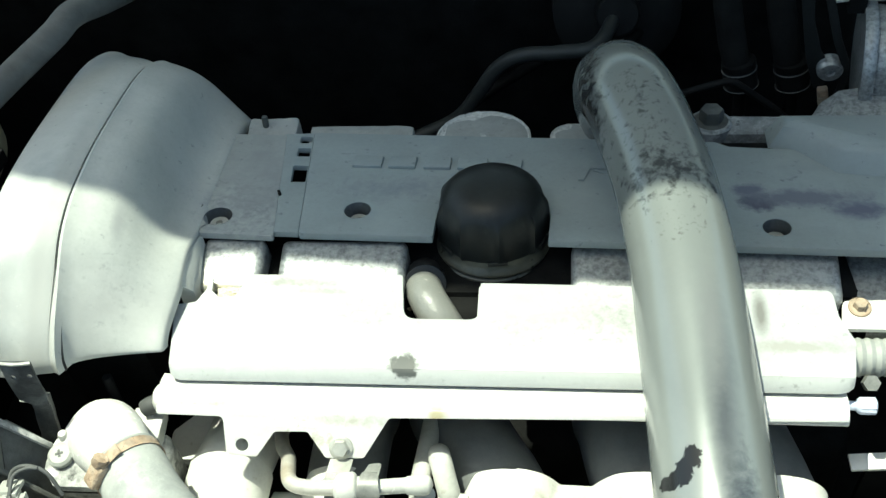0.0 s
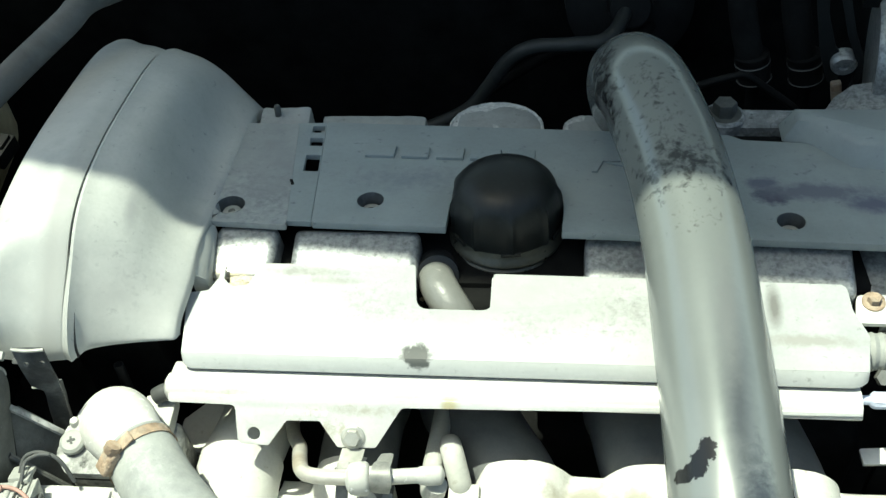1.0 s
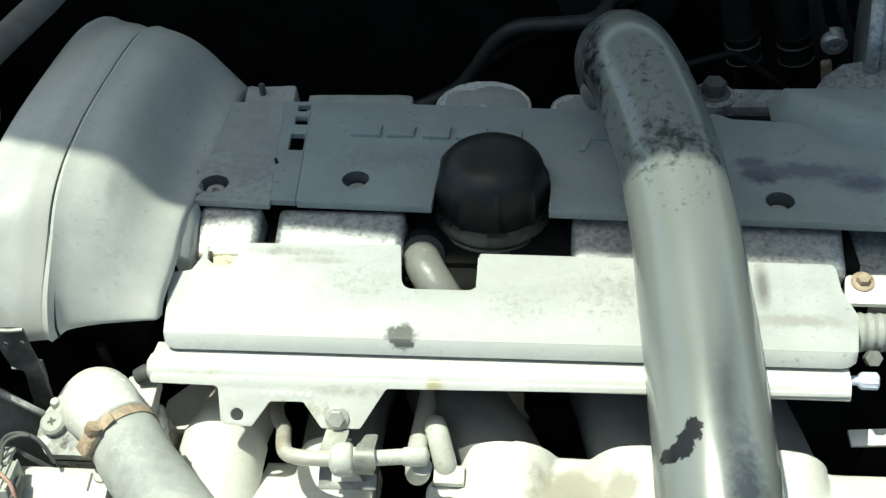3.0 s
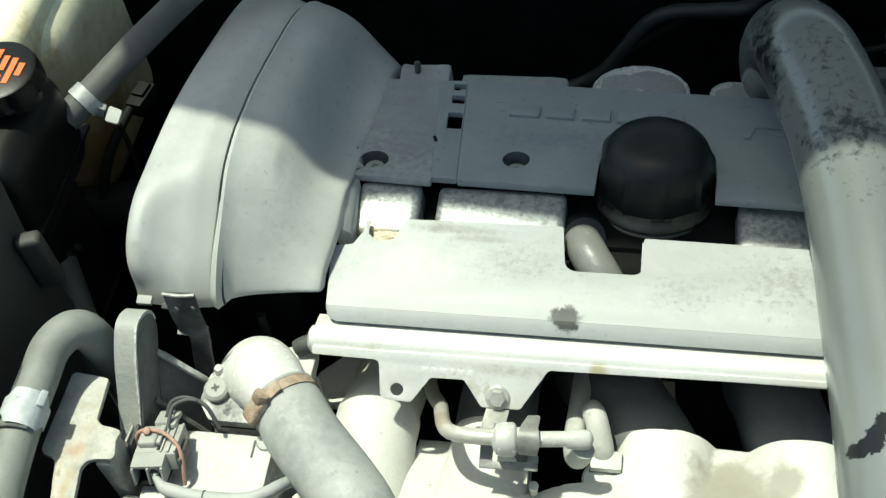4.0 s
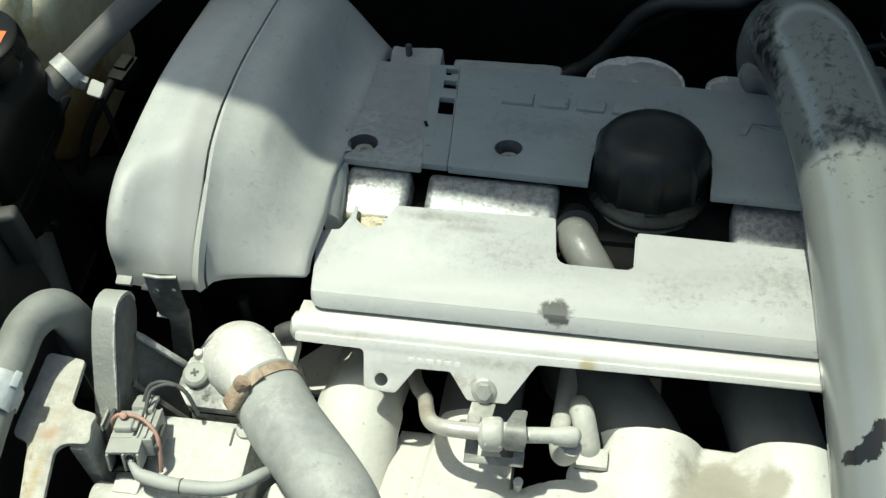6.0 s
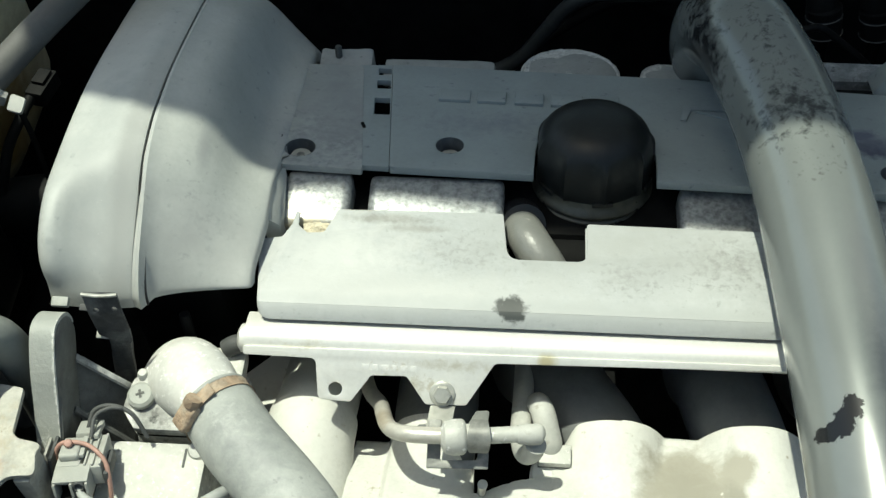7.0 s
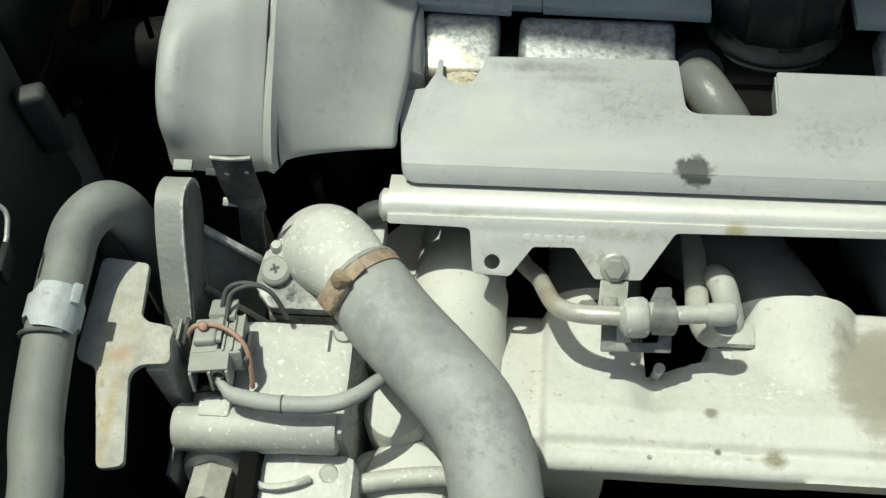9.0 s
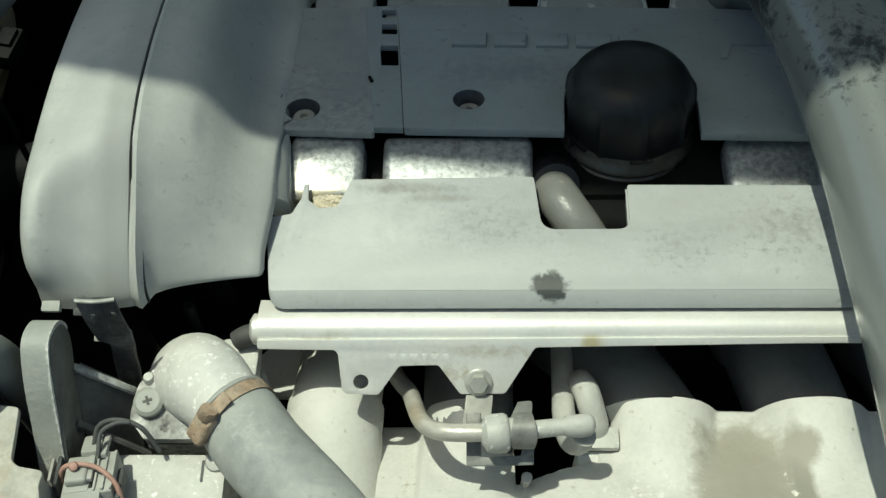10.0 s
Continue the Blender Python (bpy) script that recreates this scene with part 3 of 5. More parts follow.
body_rings = [profile(SEAM, ROOT, 0.0, -0.2483, 0.005), profile(SEAM, ROOT, 0.0, -0.2483, 0.001), profile(SEAM, ROOT, 0.0, -0.2455, -0.001)]
for k in range(1, 15):
    g = k / 14
    x = -0.2455 + 0.0625 * g
    hollow = 1 / (1 + math.exp(-12 * (g - 0.60)))
    hollow = (hollow + 0.008) if g < 0.99 else 1.0
    hollow = 0.85 * hollow + 0.15 * g
    body_rings.append(profile(SEAM, ROOT, tuple(max(0.0, h * hollow + (1 - h) * g ** e) for h, e in zip(HOLLOW, SWEEP)), x, 0.0))
body_rings += [profile(SEAM, ROOT, 1.0, -0.1815, 0.002), profile(SEAM, ROOT, 1.0, -0.1812, 0.010)]
for ring in body_rings:
    for v in ring:
        v.x -= 0.0040 * min(1.0, max(0.0, (v.x + 0.2455) / 0.0625)) * min(1.0, max(0.0, (0.585 - v.y) / 0.03))
part("inner_shroud", shell(body_rings, 0.003), M_PLASTIC, timing, angle=50)
# Added black box that makes the space under the cover look shaded.
part("belt_case", box((0.070, 0.22, 0.18), pose(-0.250, 0.675, 0.690), 0.01), M_DARK, timing, "black fill box added so the cover's inside looks shaded")
# Dark strip added for the shade inside the open seam.
part("seam_gasket", shell([profile(SEAM, RIM, 0, x, 0.0045) for x in (-0.256, -0.243)], 0.004), M_RUBBER, timing, "black strip added as the shade in the open seam")
# towards the front edge the seam is moulded shut
moulded = []
for x, deep in ((-0.2535, 0.004), (-0.2520, 0.0022), (-0.2500, 0.0020), (-0.2475, 0.0012), (-0.2450, 0.004)):
    near, far = profile(SEAM, RIM, 0, x, 0.0), profile(SEAM, RIM, 0, x, 0.01)
    moulded.append([near[k].lerp(far[k], min(1.0, (deep + 0.004 * (k / 20) ** 2.5) / 0.01)) for k in range(21)])
part("moulded_seam", shell(moulded, 0.002), M_PLASTIC, timing, angle=60)

# the plane of the top covers: leans to the rear
TOP = Matrix.Translation((-0.110, 0.639, 0.805)) @ along((0.0, 0.243, 0.970), (1, -0.036, 0.009))
deck = plate(rounded([(-0.074, -0.003, 0.006), (-0.0172, -0.004, 0.002), (-0.0365, 0.122, 0.003), (-0.080, 0.122, 0.004)]), 0.005,
             TOP @ Matrix.Translation((0, 0, -0.0003)), [circle(-0.0625, 0.0165, 0.0104, 28), circle(-0.0785 + 0.0015, 0.029, 0.0024, 12)], 0.0003)
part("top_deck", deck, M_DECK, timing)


def recess_screw(u, v, name, parent, depth, r=0.0095):
    m = TOP @ Matrix.Translation((u, v, 0.0))
    cup = lathe([(r * 0.975, -0.0004), (r * 0.97, -0.0014), (r * 0.94, -depth), (0.0005, -depth - 0.0005)], m, 28, None, False)
    well = part("screw_well", cup, M_WELL, parent, "screw well, darkened for its shade")
    s = lathe([(0.0070, -depth), (0.0070, -depth + 0.003), (0.0064, -depth + 0.0042), (0.0026, -depth + 0.0042), (0.0022, -depth + 0.0018), (0.0005, -depth + 0.0018)], m, 20)
    part(name, s, M_STEEL, well, "dull metal screw head")


part("small_hole", lathe([(0.0026, -0.001), (0.0026, 0.0009), (0.0022, 0.0010), (0.0005, 0.0002)], TOP @ Matrix.Translation((-0.0790, 0.0265, 0.0004)), 14), M_DARK, timing, "small dark hole")
recess_screw(-0.0625, 0.0165, "screw", timing, 0.010, 0.0104)
fin = loft([[Vector((x, y, z * 0.2 + 0.775 * 0.8)) if low else Vector((x, y, z)) for x, y, z in (
    (-0.1850, 0.588, 0.8140), (-0.1755, 0.590, 0.8020), (-0.1750, 0.603, 0.8025), (-0.1782, 0.636, 0.8030), (-0.1800, 0.636, 0.8040), (-0.1830, 0.606, 0.8155))] for low in (True, False)])
part("side_fin", bevel(fin, 0.0008), M_PLASTIC, timing)

# ---------------------------------------------------------------- spark plug cover
spark = thing("spark_plug_cover", (0.08, 0.69, 0.78), "slate-grey plastic spark plug cover in shade", "engine cover")
holes = [circle(0.037, 0.028, 0.0095, 28), circle(0.326, 0.022, 0.0095, 28)]
bay = [(0.134 - 0.0396 * math.cos(a), 0.027 + 0.0396 * math.sin(a), 0.0) for a in [math.pi * k / 14 for k in range(15)]]
slab = plate(rounded([(0.0, 0.0, 0.002), (0.0944, 0.0, 0.001), *bay, (0.1736, 0.0, 0.001), (0.45, 0.0, 0.004), (0.45, 0.112, 0.004), (0.30, 0.118, 0.004), (0.29, 0.124, 0.004), (-0.0150, 0.126, 0.003)]), 0.006,
             TOP, holes, 0.0012)
part("cover_panel", slab, M_COVER, spark)
def slot_at(v0, v1, w):
    """A slot of the strip, beside the slanting edge of the cover."""
    e0, e1 = -0.119 * v0 - 0.0012, -0.119 * v1 - 0.0012
    return rounded([(e0 - w, v0, 0.001), (e0, v0, 0.001), (e1, v1, 0.001), (e1 - w, v1, 0.001)], 2)


strip = plate(rounded([(-0.0190, 0.001, 0.0005), (-0.0005, 0.001, 0.0005), (-0.0153, 0.126, 0.001), (-0.0385, 0.124, 0.001)]), 0.0045, TOP @ Matrix.Translation((0, 0, -0.0007)),
              [slot_at(0.061, 0.082, 0.0112), slot_at(0.094, 0.105, 0.0100), slot_at(0.112, 0.121, 0.0095)], 0.0004)
part("slotted_strip", strip, M_COVER, spark, "narrow strip with three dark slots")
recess_screw(0.037, 0.028, "screw", spark, 0.0125)
recess_screw(0.326, 0.022, "screw", spark, 0.0130)
for k in range(5):
    w = (0.022, 0.020, 0.020, 0.022, 0.020)[k]
    bar = box((w, 0.0135, 0.003), TOP @ pose(0.0345 + 0.0262 * k, 0.0865, 0.0009), 0.0007)
    part("raised_bar", bar, M_COVER, spark)
part("raised_flag", plate(rounded([(0.191, 0.070, 0), (0.194, 0.088, 0), (0.235, 0.088, 0), (0.235, 0.084, 0), (0.199, 0.084, 0), (0.195, 0.070, 0)]), 0.002, TOP @ Matrix.Translation((0, 0, 0.0014)), (), 0.0004), M_COVER, spark)
part("raised_flag", plate(rounded([(0.203, 0.083, 0), (0.235, 0.073, 0), (0.235, 0.070, 0), (0.201, 0.082, 0)]), 0.002, TOP @ Matrix.Translation((0, 0, 0.0014)), (), 0.0003), M_COVER, spark)
hump = loft([[Vector(q) for q in ring] for ring in (
    [(0.223, 0.745, 0.775), (0.238, 0.7395, 0.777), (0.2664, 0.708, 0.785), (0.335, 0.700, 0.787), (0.335, 0.766, 0.770), (0.223, 0.766, 0.770)],
    [(0.2325, 0.751, 0.7915), (0.243, 0.7455, 0.7945), (0.2695, 0.719, 0.7995), (0.334, 0.710, 0.802), (0.334, 0.766, 0.7875), (0.2325, 0.766, 0.787)],
    [(0.2360, 0.754, 0.7935), (0.246, 0.7485, 0.7965), (0.2720, 0.723, 0.8015), (0.333, 0.714, 0.804), (0.333, 0.764, 0.7895), (0.2360, 0.764, 0.789)])])
part("clip_notch", box((0.0022, 0.006, 0.0012), TOP @ pose(-0.0245, 0.046, 0.0, 0, 0, 25), 0.0004), M_DARK, spark, "small dark notch")
part("raised_hump", bevel(hump, 0.002), M_COVER, spark)

# ---------------------------------------------------------------- silver cam cover
camcover = thing("cam_cover", (0.04, 0.62, 0.74), "mottled cast aluminium cam cover, partly sunlit", "engine cover")


def lump(x0, x1, y0, y1, z, h=0.045):
    return box((x1 - x0, y1 - y0, h), pose((x0 + x1) / 2, (y0 + y1) / 2, z - h / 2) @ pose(0, 0, 0, 6), 0.006, 3)


for x0, x1, y0, z in ((-0.178, -0.134, 0.600, 0.798), (-0.123, -0.034, 0.602, 0.796), (0.079, 0.135, 0.600, 0.794), (0.150, 0.256, 0.597, 0.797)):
    part("cast_boss", lump(x0, x1, y0, 0.6425, z - 0.0015), M_CAST, camcover)
crust = casting((0.020, 0.014, 0.020), pose(-0.1535, 0.5975, 0.783, 12), 0.004, 9, 0.0016, 11, 320)
part("corrosion", crust, M_CORROSION, camcover, "cream granular corrosion")
part("cast_base", box((0.50, 0.10, 0.04), pose(0.05, 0.655, 0.755) @ pose(0, 0, 0, -6), 0.006), M_DARK, camcover)
part("end_casting", box((0.10, 0.09, 0.05), pose(0.315, 0.640, 0.755), 0.008, 3), M_CAST, camcover)
# round seals and plates along the rear edge
for x, r in ((0.010, 0.037), (0.080, 0.018)):
    M = frame_at((x, 0.772, 0.757), (0, 0.25, 1))
    seal = part("end_seal", lathe([(r * 0.985, -0.02), (r * 0.985, -0.001), (r * 0.93, 0.0006), (r * 0.5, 0.0010), (0.001, 0.0008)], M, 40), M_SEAL, camcover, "dull grey round seal")
    rough = lathe([(r * 0.985, -0.004), (r * 1.005, -0.002), (r * 1.0, 0.0010), (r * 0.965, 0.0016), (r * 0.94, 0.0006)], M, 90)
    for v in rough.verts:
        v.co += Vector((0, 0, 1)) * 0.0010 * noise.noise(v.co * 420)
    part("crusted_rim", rough, M_SEALRIM, seal, "pale crusted rim")
part("rear_rib", casting((0.085, 0.03, 0.03), pose(-0.088, 0.772, 0.742), 0.006, 7, 0.0008, 6), M_SEAL, camcover)
part("rear_tab", casting((0.040, 0.026, 0.02), pose(-0.157, 0.772, 0.757), 0.003, 6, 0.0010, 7), M_SEAL, camcover)
part("rear_stud", lathe([(0.0026, -0.01), (0.0026, 0.006), (0.0020, 0.007), (0.0005, 0.007)], frame_at((-0.163, 0.776, 0.769), (0, 0.2, 1)), 12), M_BOLTDARK, camcover, "small dark stud")

# ---------------------------------------------------------------- oil filler cap
filler = thing("oil_filler_cap", (0.024, 0.65, 0.75), "black plastic oil filler cap on a grimy neck", "filler cap")
AX = frame_at((0.024, 0.6655, 0.8155), (0, 0.243, 0.970))


def grip(a, r, h):
    """Nine flat finger grips with a proud rib between each two."""
    if r < 0.0345 or h > 0.002:
        return 0.0
    turn = (a * 9) % 1.0 - 0.5
    flat = r * (math.cos(math.pi / 9) / math.cos(turn * 2 * math.pi / 9) - 1.0)
    fade = min(1.0, max(0.0, (0.001 - h) / 0.004))
    return fade * (0.55 * flat + 0.0012 * math.exp(-((abs(turn) - 0.5) / 0.07) ** 2) - 0.0004)


part("cap", lathe([(0.001, 0.0138), (0.010, 0.0134), (0.019, 0.0118), (0.026, 0.0088), (0.0308, 0.0054), (0.0340, 0.0018), (0.0358, -0.0006), (0.0373, -0.0036), (0.0384, -0.0075), (0.0390, -0.014), (0.0392, -0.0290), (0.0385, -0.0315), (0.0350, -0.0325), (0.001, -0.0325)], AX, 180, grip), M_CAP, filler, angle=50)
for k in range(3):
    turn = radians(-90 + 62 * (k - 1) + 8)
    part("skirt_tab", box((0.0140, 0.0022, 0.0032), AX @ pose(0.0382 * math.cos(turn), 0.0382 * math.sin(turn), -0.0310, 0, 0, math.degrees(turn) + 90), 0.0009), M_CAP, filler)
part("neck_ring", lathe([(0.030, -0.0300), (0.0365, -0.0305), (0.0375, -0.034), (0.0385, -0.0375), (0.0400, -0.039), (0.0405, -0.041), (0.0395, -0.043), (0.0375, -0.0435), (0.0375, -0.0445), (0.0392, -0.046), (0.0392, -0.0485), (0.036, -0.050), (0.03, -0.050)], AX, 56), M_GREASE, filler, "grimy metal sealing ring")
part("neck", lathe([(0.031, -0.046), (0.030, -0.085), (0.001, -0.085)], AX, 32), M_RUNNER, filler)

# ---------------------------------------------------------------- fuel rail with its shield
rail = thing("fuel_rail", (0.03, 0.515, 0.772), "bare aluminium fuel rail with a pressed mounting plate", "fuel rail")
prof = [(0.5130, 0.7790), (0.5102, 0.7808), (0.5092, 0.7838), (0.5112, 0.7874), (0.5145, 0.7900), (0.5180, 0.7910), (0.5220, 0.7908), (0.5290, 0.7890), (0.5345, 0.7865), (0.5358, 0.7820), (0.5340, 0.7770)]
part("rail_bar", bevel(loft([[Vector((x, y, z)) for y, z in prof] for x in (-0.188, 0.249)]), 0.0015, 3, 30), M_RAIL, rail)
VM = Matrix.Translation((0, 0.491, 0.772)) @ along((0, -0.65, 0.76), (1, 0, 0))
outline = rounded([(-0.188, 0.0240, 0.001), (-0.188, 0.0188, 0.002), (-0.1435, 0.0182, 0.004), (-0.1415, -0.0068, 0.004), (-0.1215, -0.0075, 0.003), (-0.1095, 0.0092, 0.003),
                   (-0.088, 0.0096, 0.003), (-0.0762, -0.007, 0.003), (-0.0515, -0.0066, 0.003), (-0.035, 0.0196, 0.004), (0.2485, 0.0240, 0.0005), (0.2485, 0.0262, 0.0005)])
plate_of_rail = part("mounting_plate", plate(outline, 0.002, VM, [circle(-0.131, 0.0, 0.0042)], 0.0004), M_RAIL, rail)
part("bolt", hexbolt(VM @ Matrix.Translation((-0.066, 0.0, 0.0)), 0.0056, 0.006, 0.0078), M_STEEL, plate_of_rail, "dull zinc hex bolt")
for k, w in enumerate((0.0040, 0.0030, 0.0046, 0.0030, 0.0040, 0.0034)):
    part("embossed_mark", box((w, 0.0040, 0.0006), VM @ pose(-0.1130 + 0.0058 * k, 0.0140, -0.0001), 0.0002), M_RAIL, plate_of_rail)
part("end_plug", lathe([(0.009, 0), (0.009, 0.004), (0.006, 0.006), (0.001, 0.006)], frame_at((-0.188, 0.521, 0.777), (-1, 0, 0), (0, 1, 0)), 20), M_RAIL, rail)
nip = lathe([(0.0030, 0), (0.0030, 0.007), (0.0045, 0.008), (0.0050, 0.010), (0.0050, 0.0185), (0.0042, 0.0195), (0.001, 0.0195)], frame_at((0.249, 0.5260, 0.779), (1, 0, 0), (0, 1, 0)), 24,
            lambda a, r, h: 0.0007 if int(a * 24) % 2 and 0.009 < h < 0.019 else 0)
part("valve_cap", nip, M_BLUECAP, rail, "pale blue ribbed valve cap")

shield = thing("rail_shield", (0.03, 0.565, 0.795), "dusty light-grey shield plate over the fuel rail", "shield")
SZ = 0.800
edge = rounded([(-0.1815, 0.5332, 0.003), (-0.187, 0.5808, 0.004), (-0.1730, 0.5832, 0.003), (-0.1680, 0.5937, 0.003), (-0.1670, 0.6036, 0.001), (-0.1642, 0.6036, 0.001), (-0.1638, 0.5927, 0.002), (-0.1575, 0.5870, 0.003), (-0.1470, 0.5879, 0.003), (-0.1395, 0.6065, 0.003), (-0.034, 0.6075, 0.002),
                (-0.030, 0.5722, 0.009), (0.019, 0.5722, 0.007), (0.019, 0.6017, 0.002), (0.247, 0.5989, 0.006), (0.249, 0.5789, 0.004), (0.257, 0.5599, 0.006), (0.2535, 0.5332, 0.003)], 6)
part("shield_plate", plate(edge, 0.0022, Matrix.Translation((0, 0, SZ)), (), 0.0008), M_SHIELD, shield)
wall = [[Vector((0.0192 + 0.0035 * math.sin(a) * 0.6, y, SZ - 0.0012 - 0.018 * a)) for a in (0.0, 0.25, 0.5, 0.75, 1.0)] for y in (0.576, 0.582, 0.591, 0.599)]
part("notch_wall", shell(wall, 0.0012), M_SHIELD, shield)
lip = [(0.5345, SZ), (0.5325, SZ - 0.0006), (0.5275, SZ - 0.0040), (0.5255, SZ - 0.0066), (0.5270, SZ - 0.0078), (0.5292, SZ - 0.0060), (0.5338, SZ - 0.0026), (0.5350, SZ - 0.0022)]
lip_rings = []
for x, inset in ((-0.1815, 1.0), (-0.1805, 0.55), (-0.178, 0.2), (-0.174, 0.0), (0.244, 0.0), (0.249, 0.2), (0.2525, 0.55), (0.2535, 1.0)):
    lip_rings.append([Vector((x, y + (0.5345 - y) * 0.75 * inset, z + (SZ - z) * 0.3 * inset)) for y, z in lip])
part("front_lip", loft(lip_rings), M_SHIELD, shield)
# ---------------------------------------------------------------- breather hose
breather = thing("breather_hose", (-0.01, 0.60, 0.74), "grey rubber breather hose with a dark sleeve", "hose")
part("hose", tube([(-0.0235, 0.620, 0.770), (-0.0205, 0.605, 0.784), (-0.015, 0.592, 0.788), (-0.004, 0.577, 0.781), (0.007, 0.563, 0.763), (0.011, 0.554, 0.735)], 0.0128, 28), M_BREATHER, breather)
part("sleeve", tube([(-0.023, 0.642, 0.75), (-0.023, 0.625, 0.771), (-0.0205, 0.611, 0.783)], 0.0145, 24), M_RUBBER, breather, "black rubber sleeve")
part("spring_clip", tube([(-0.031, 0.597, 0.776), (-0.029, 0.590, 0.772), (-0.026, 0.585, 0.764), (-0.022, 0.582, 0.755)], 0.0018, 8), M_RUST, breather, "rusty wire clip")

# ---------------------------------------------------------------- intake pipe
pipe = thing("intake_pipe", (0.147, 0.58, 0.66), "grey painted metal intake pipe with scraped black patches", "pipe")
PIPE = [(0.150, 0.800, 0.665), (0.134, 0.797, 0.72), (0.1155, 0.787, 0.774), (0.112, 0.763, 0.821), (0.117, 0.730, 0.845), (0.126, 0.698, 0.850), (0.138, 0.650, 0.850), (0.147, 0.585, 0.850), (0.151, 0.528, 0.850),
        (0.1555, 0.454, 0.8495), (0.158, 0.400, 0.846), (0.162, 0.31, 0.832), (0.166, 0.22, 0.80), (0.168, 0.17, 0.72), (0.168, 0.15, 0.62)]
part("pipe", tube(PIPE, 0.033, 40, 10), M_PIPE, pipe)

# ---------------------------------------------------------------- intake manifold
manifold = thing("intake_manifold", (0.10, 0.44, 0.62), "dusty pale cast intake manifold with curved runners", "manifold")
RUNNERS = (-0.1515, -0.073, 0.040, 0.128, 0.214)
for k, x in enumerate(RUNNERS):
    lean = (0.0, 0.0, 0.60, 0.22, 0.3)[k]
    low = 0.0 if k < 2 else 0.0065
    up = 0.010 if k == 0 else 0.0
    pts = [(x - lean * 0.09, 0.585, 0.655), (x - lean * 0.065, 0.555, 0.688), (x - lean * 0.040, 0.525, 0.703 - low * 0.5), (x - lean * 0.014, 0.500, 0.708 + up - low)]
    radius = (0.0268, 0.027, 0.0315, 0.0300, 0.0325)[k]
    # All runners but the first carry the rail's shade in a darker colour.
    part("runner", tube(pts + ([(x, 0.490, 0.7170)] if k == 0 else [(x, 0.478, 0.709 - low), (x, 0.450, 0.695), (x, 0.425, 0.68)]), radius, 32, 6, 0.015, k), M_MANIFOLD if k == 0 else M_RUNNER, manifold, "" if k == 0 else "cast runner toned dark for the rail's shade")
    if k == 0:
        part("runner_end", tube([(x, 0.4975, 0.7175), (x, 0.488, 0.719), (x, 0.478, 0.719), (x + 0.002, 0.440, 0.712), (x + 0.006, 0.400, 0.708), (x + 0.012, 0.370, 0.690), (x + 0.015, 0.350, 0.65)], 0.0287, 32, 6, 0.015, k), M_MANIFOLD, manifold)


def cast_height(x, y):
    """The top of the casting: plenum, blended into the runners and the webs between them."""
    top = 0.7535 - 0.0035 * math.sin((x + 0.1) * 16) * 0.3
    if y < 0.404:
        step = min(1.0, (0.404 - y) / 0.005)
        top -= 0.0035 * step * step * (3 - 2 * step) + 0.35 * max(0.0, 0.3975 - y)
        lip = 0.7450 + math.sqrt(max(0.0, 0.0072 ** 2 - (y - 0.3925) ** 2))
        top = max(top, lip)
    back = max(0.0, y - 0.420)
    web = top - 0.55 * back - 0.8 * back * back
    if 0.03 < x < 0.20:
        web = max(web, 0.7500 - 0.44 * back)
    h = web
    for xc in RUNNERS[1:]:
        rad = 0.034 if xc > 0 else 0.028
        d = abs(x - xc)
        crest = (0.7390 if xc > 0 else 0.7365) - 0.10 * max(0.0, 0.455 - y)
        if d < rad * 1.5:
            hill = crest - rad + math.sqrt(max(rad * rad - d * d, 0.0)) - 1.2 * max(0.0, d - rad)
            k = 0.007
            a = max(k - abs(h - hill), 0.0) / k
            h = max(h, hill) + a * a * k * 0.25
    k = min(1.0, max(0.0, (y - 0.405) / 0.035))
    h -= 0.010 * math.exp(-((x + 0.041) / 0.011) ** 2) * k * k * (3 - 2 * k)
    h += 0.0008 * noise.noise(Vector((x * 60, y * 60, 1.0))) + 0.0004 * noise.noise(Vector((x * 200, y * 200, 4.0)))
    return h


def cast_rear(x):
    """How far back the casting reaches at x."""
    if x < -0.099:
        return 0.492
    if -0.0455 < x < 0.002:
        return 0.4475 + 0.30 * (x + 0.0455) + 0.0015 * noise.noise(Vector((x * 220, 0, 7)))
    if x > 0.045:
        return 0.4968
    near = min(abs(x - xc) for xc in RUNNERS[1:])
    k = min(1.0, max(0.0, (0.033 - near) / 0.012))
    return 0.4845 + 0.0115 * k * k * (3 - 2 * k)


cast = bmesh.new()
NX, NY, X0, X1, Y0 = 270, 52, -0.124, 0.30, 0.386
grid = []
for i in range(NX + 1):
    x = X0 + (X1 - X0) * i / NX
    rear_y = cast_rear(x)
    col = []
    for j in range(NY + 1):
        y = Y0 + (0.44 - Y0) * j / 36 if j <= 36 else 0.44 + (rear_y - 0.44) * (j - 36) / (NY - 36)
        col.append(cast.verts.new((x, y, cast_height(x, y) - 0.008 * min(1.0, max(0.0, (-0.0985 - x) / 0.004)))))
    grid.append(col)
for i in range(NX):
    for j in range(NY):
        cast.faces.new((grid[i][j], grid[i + 1][j], grid[i + 1][j + 1], grid[i][j + 1]))
rim = [e for e in cast.edges if len(e.link_faces) == 1]
ret = bmesh.ops.extrude_edge_only(cast, edges=rim)
low = [v for v in ret["geom"] if isinstance(v, bmesh.types.BMVert)]
for v in low:
    v.co.z -= 0.03
    if v.co.y < 0.388:
        v.co.y += 0.006
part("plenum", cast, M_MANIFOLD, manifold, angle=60)
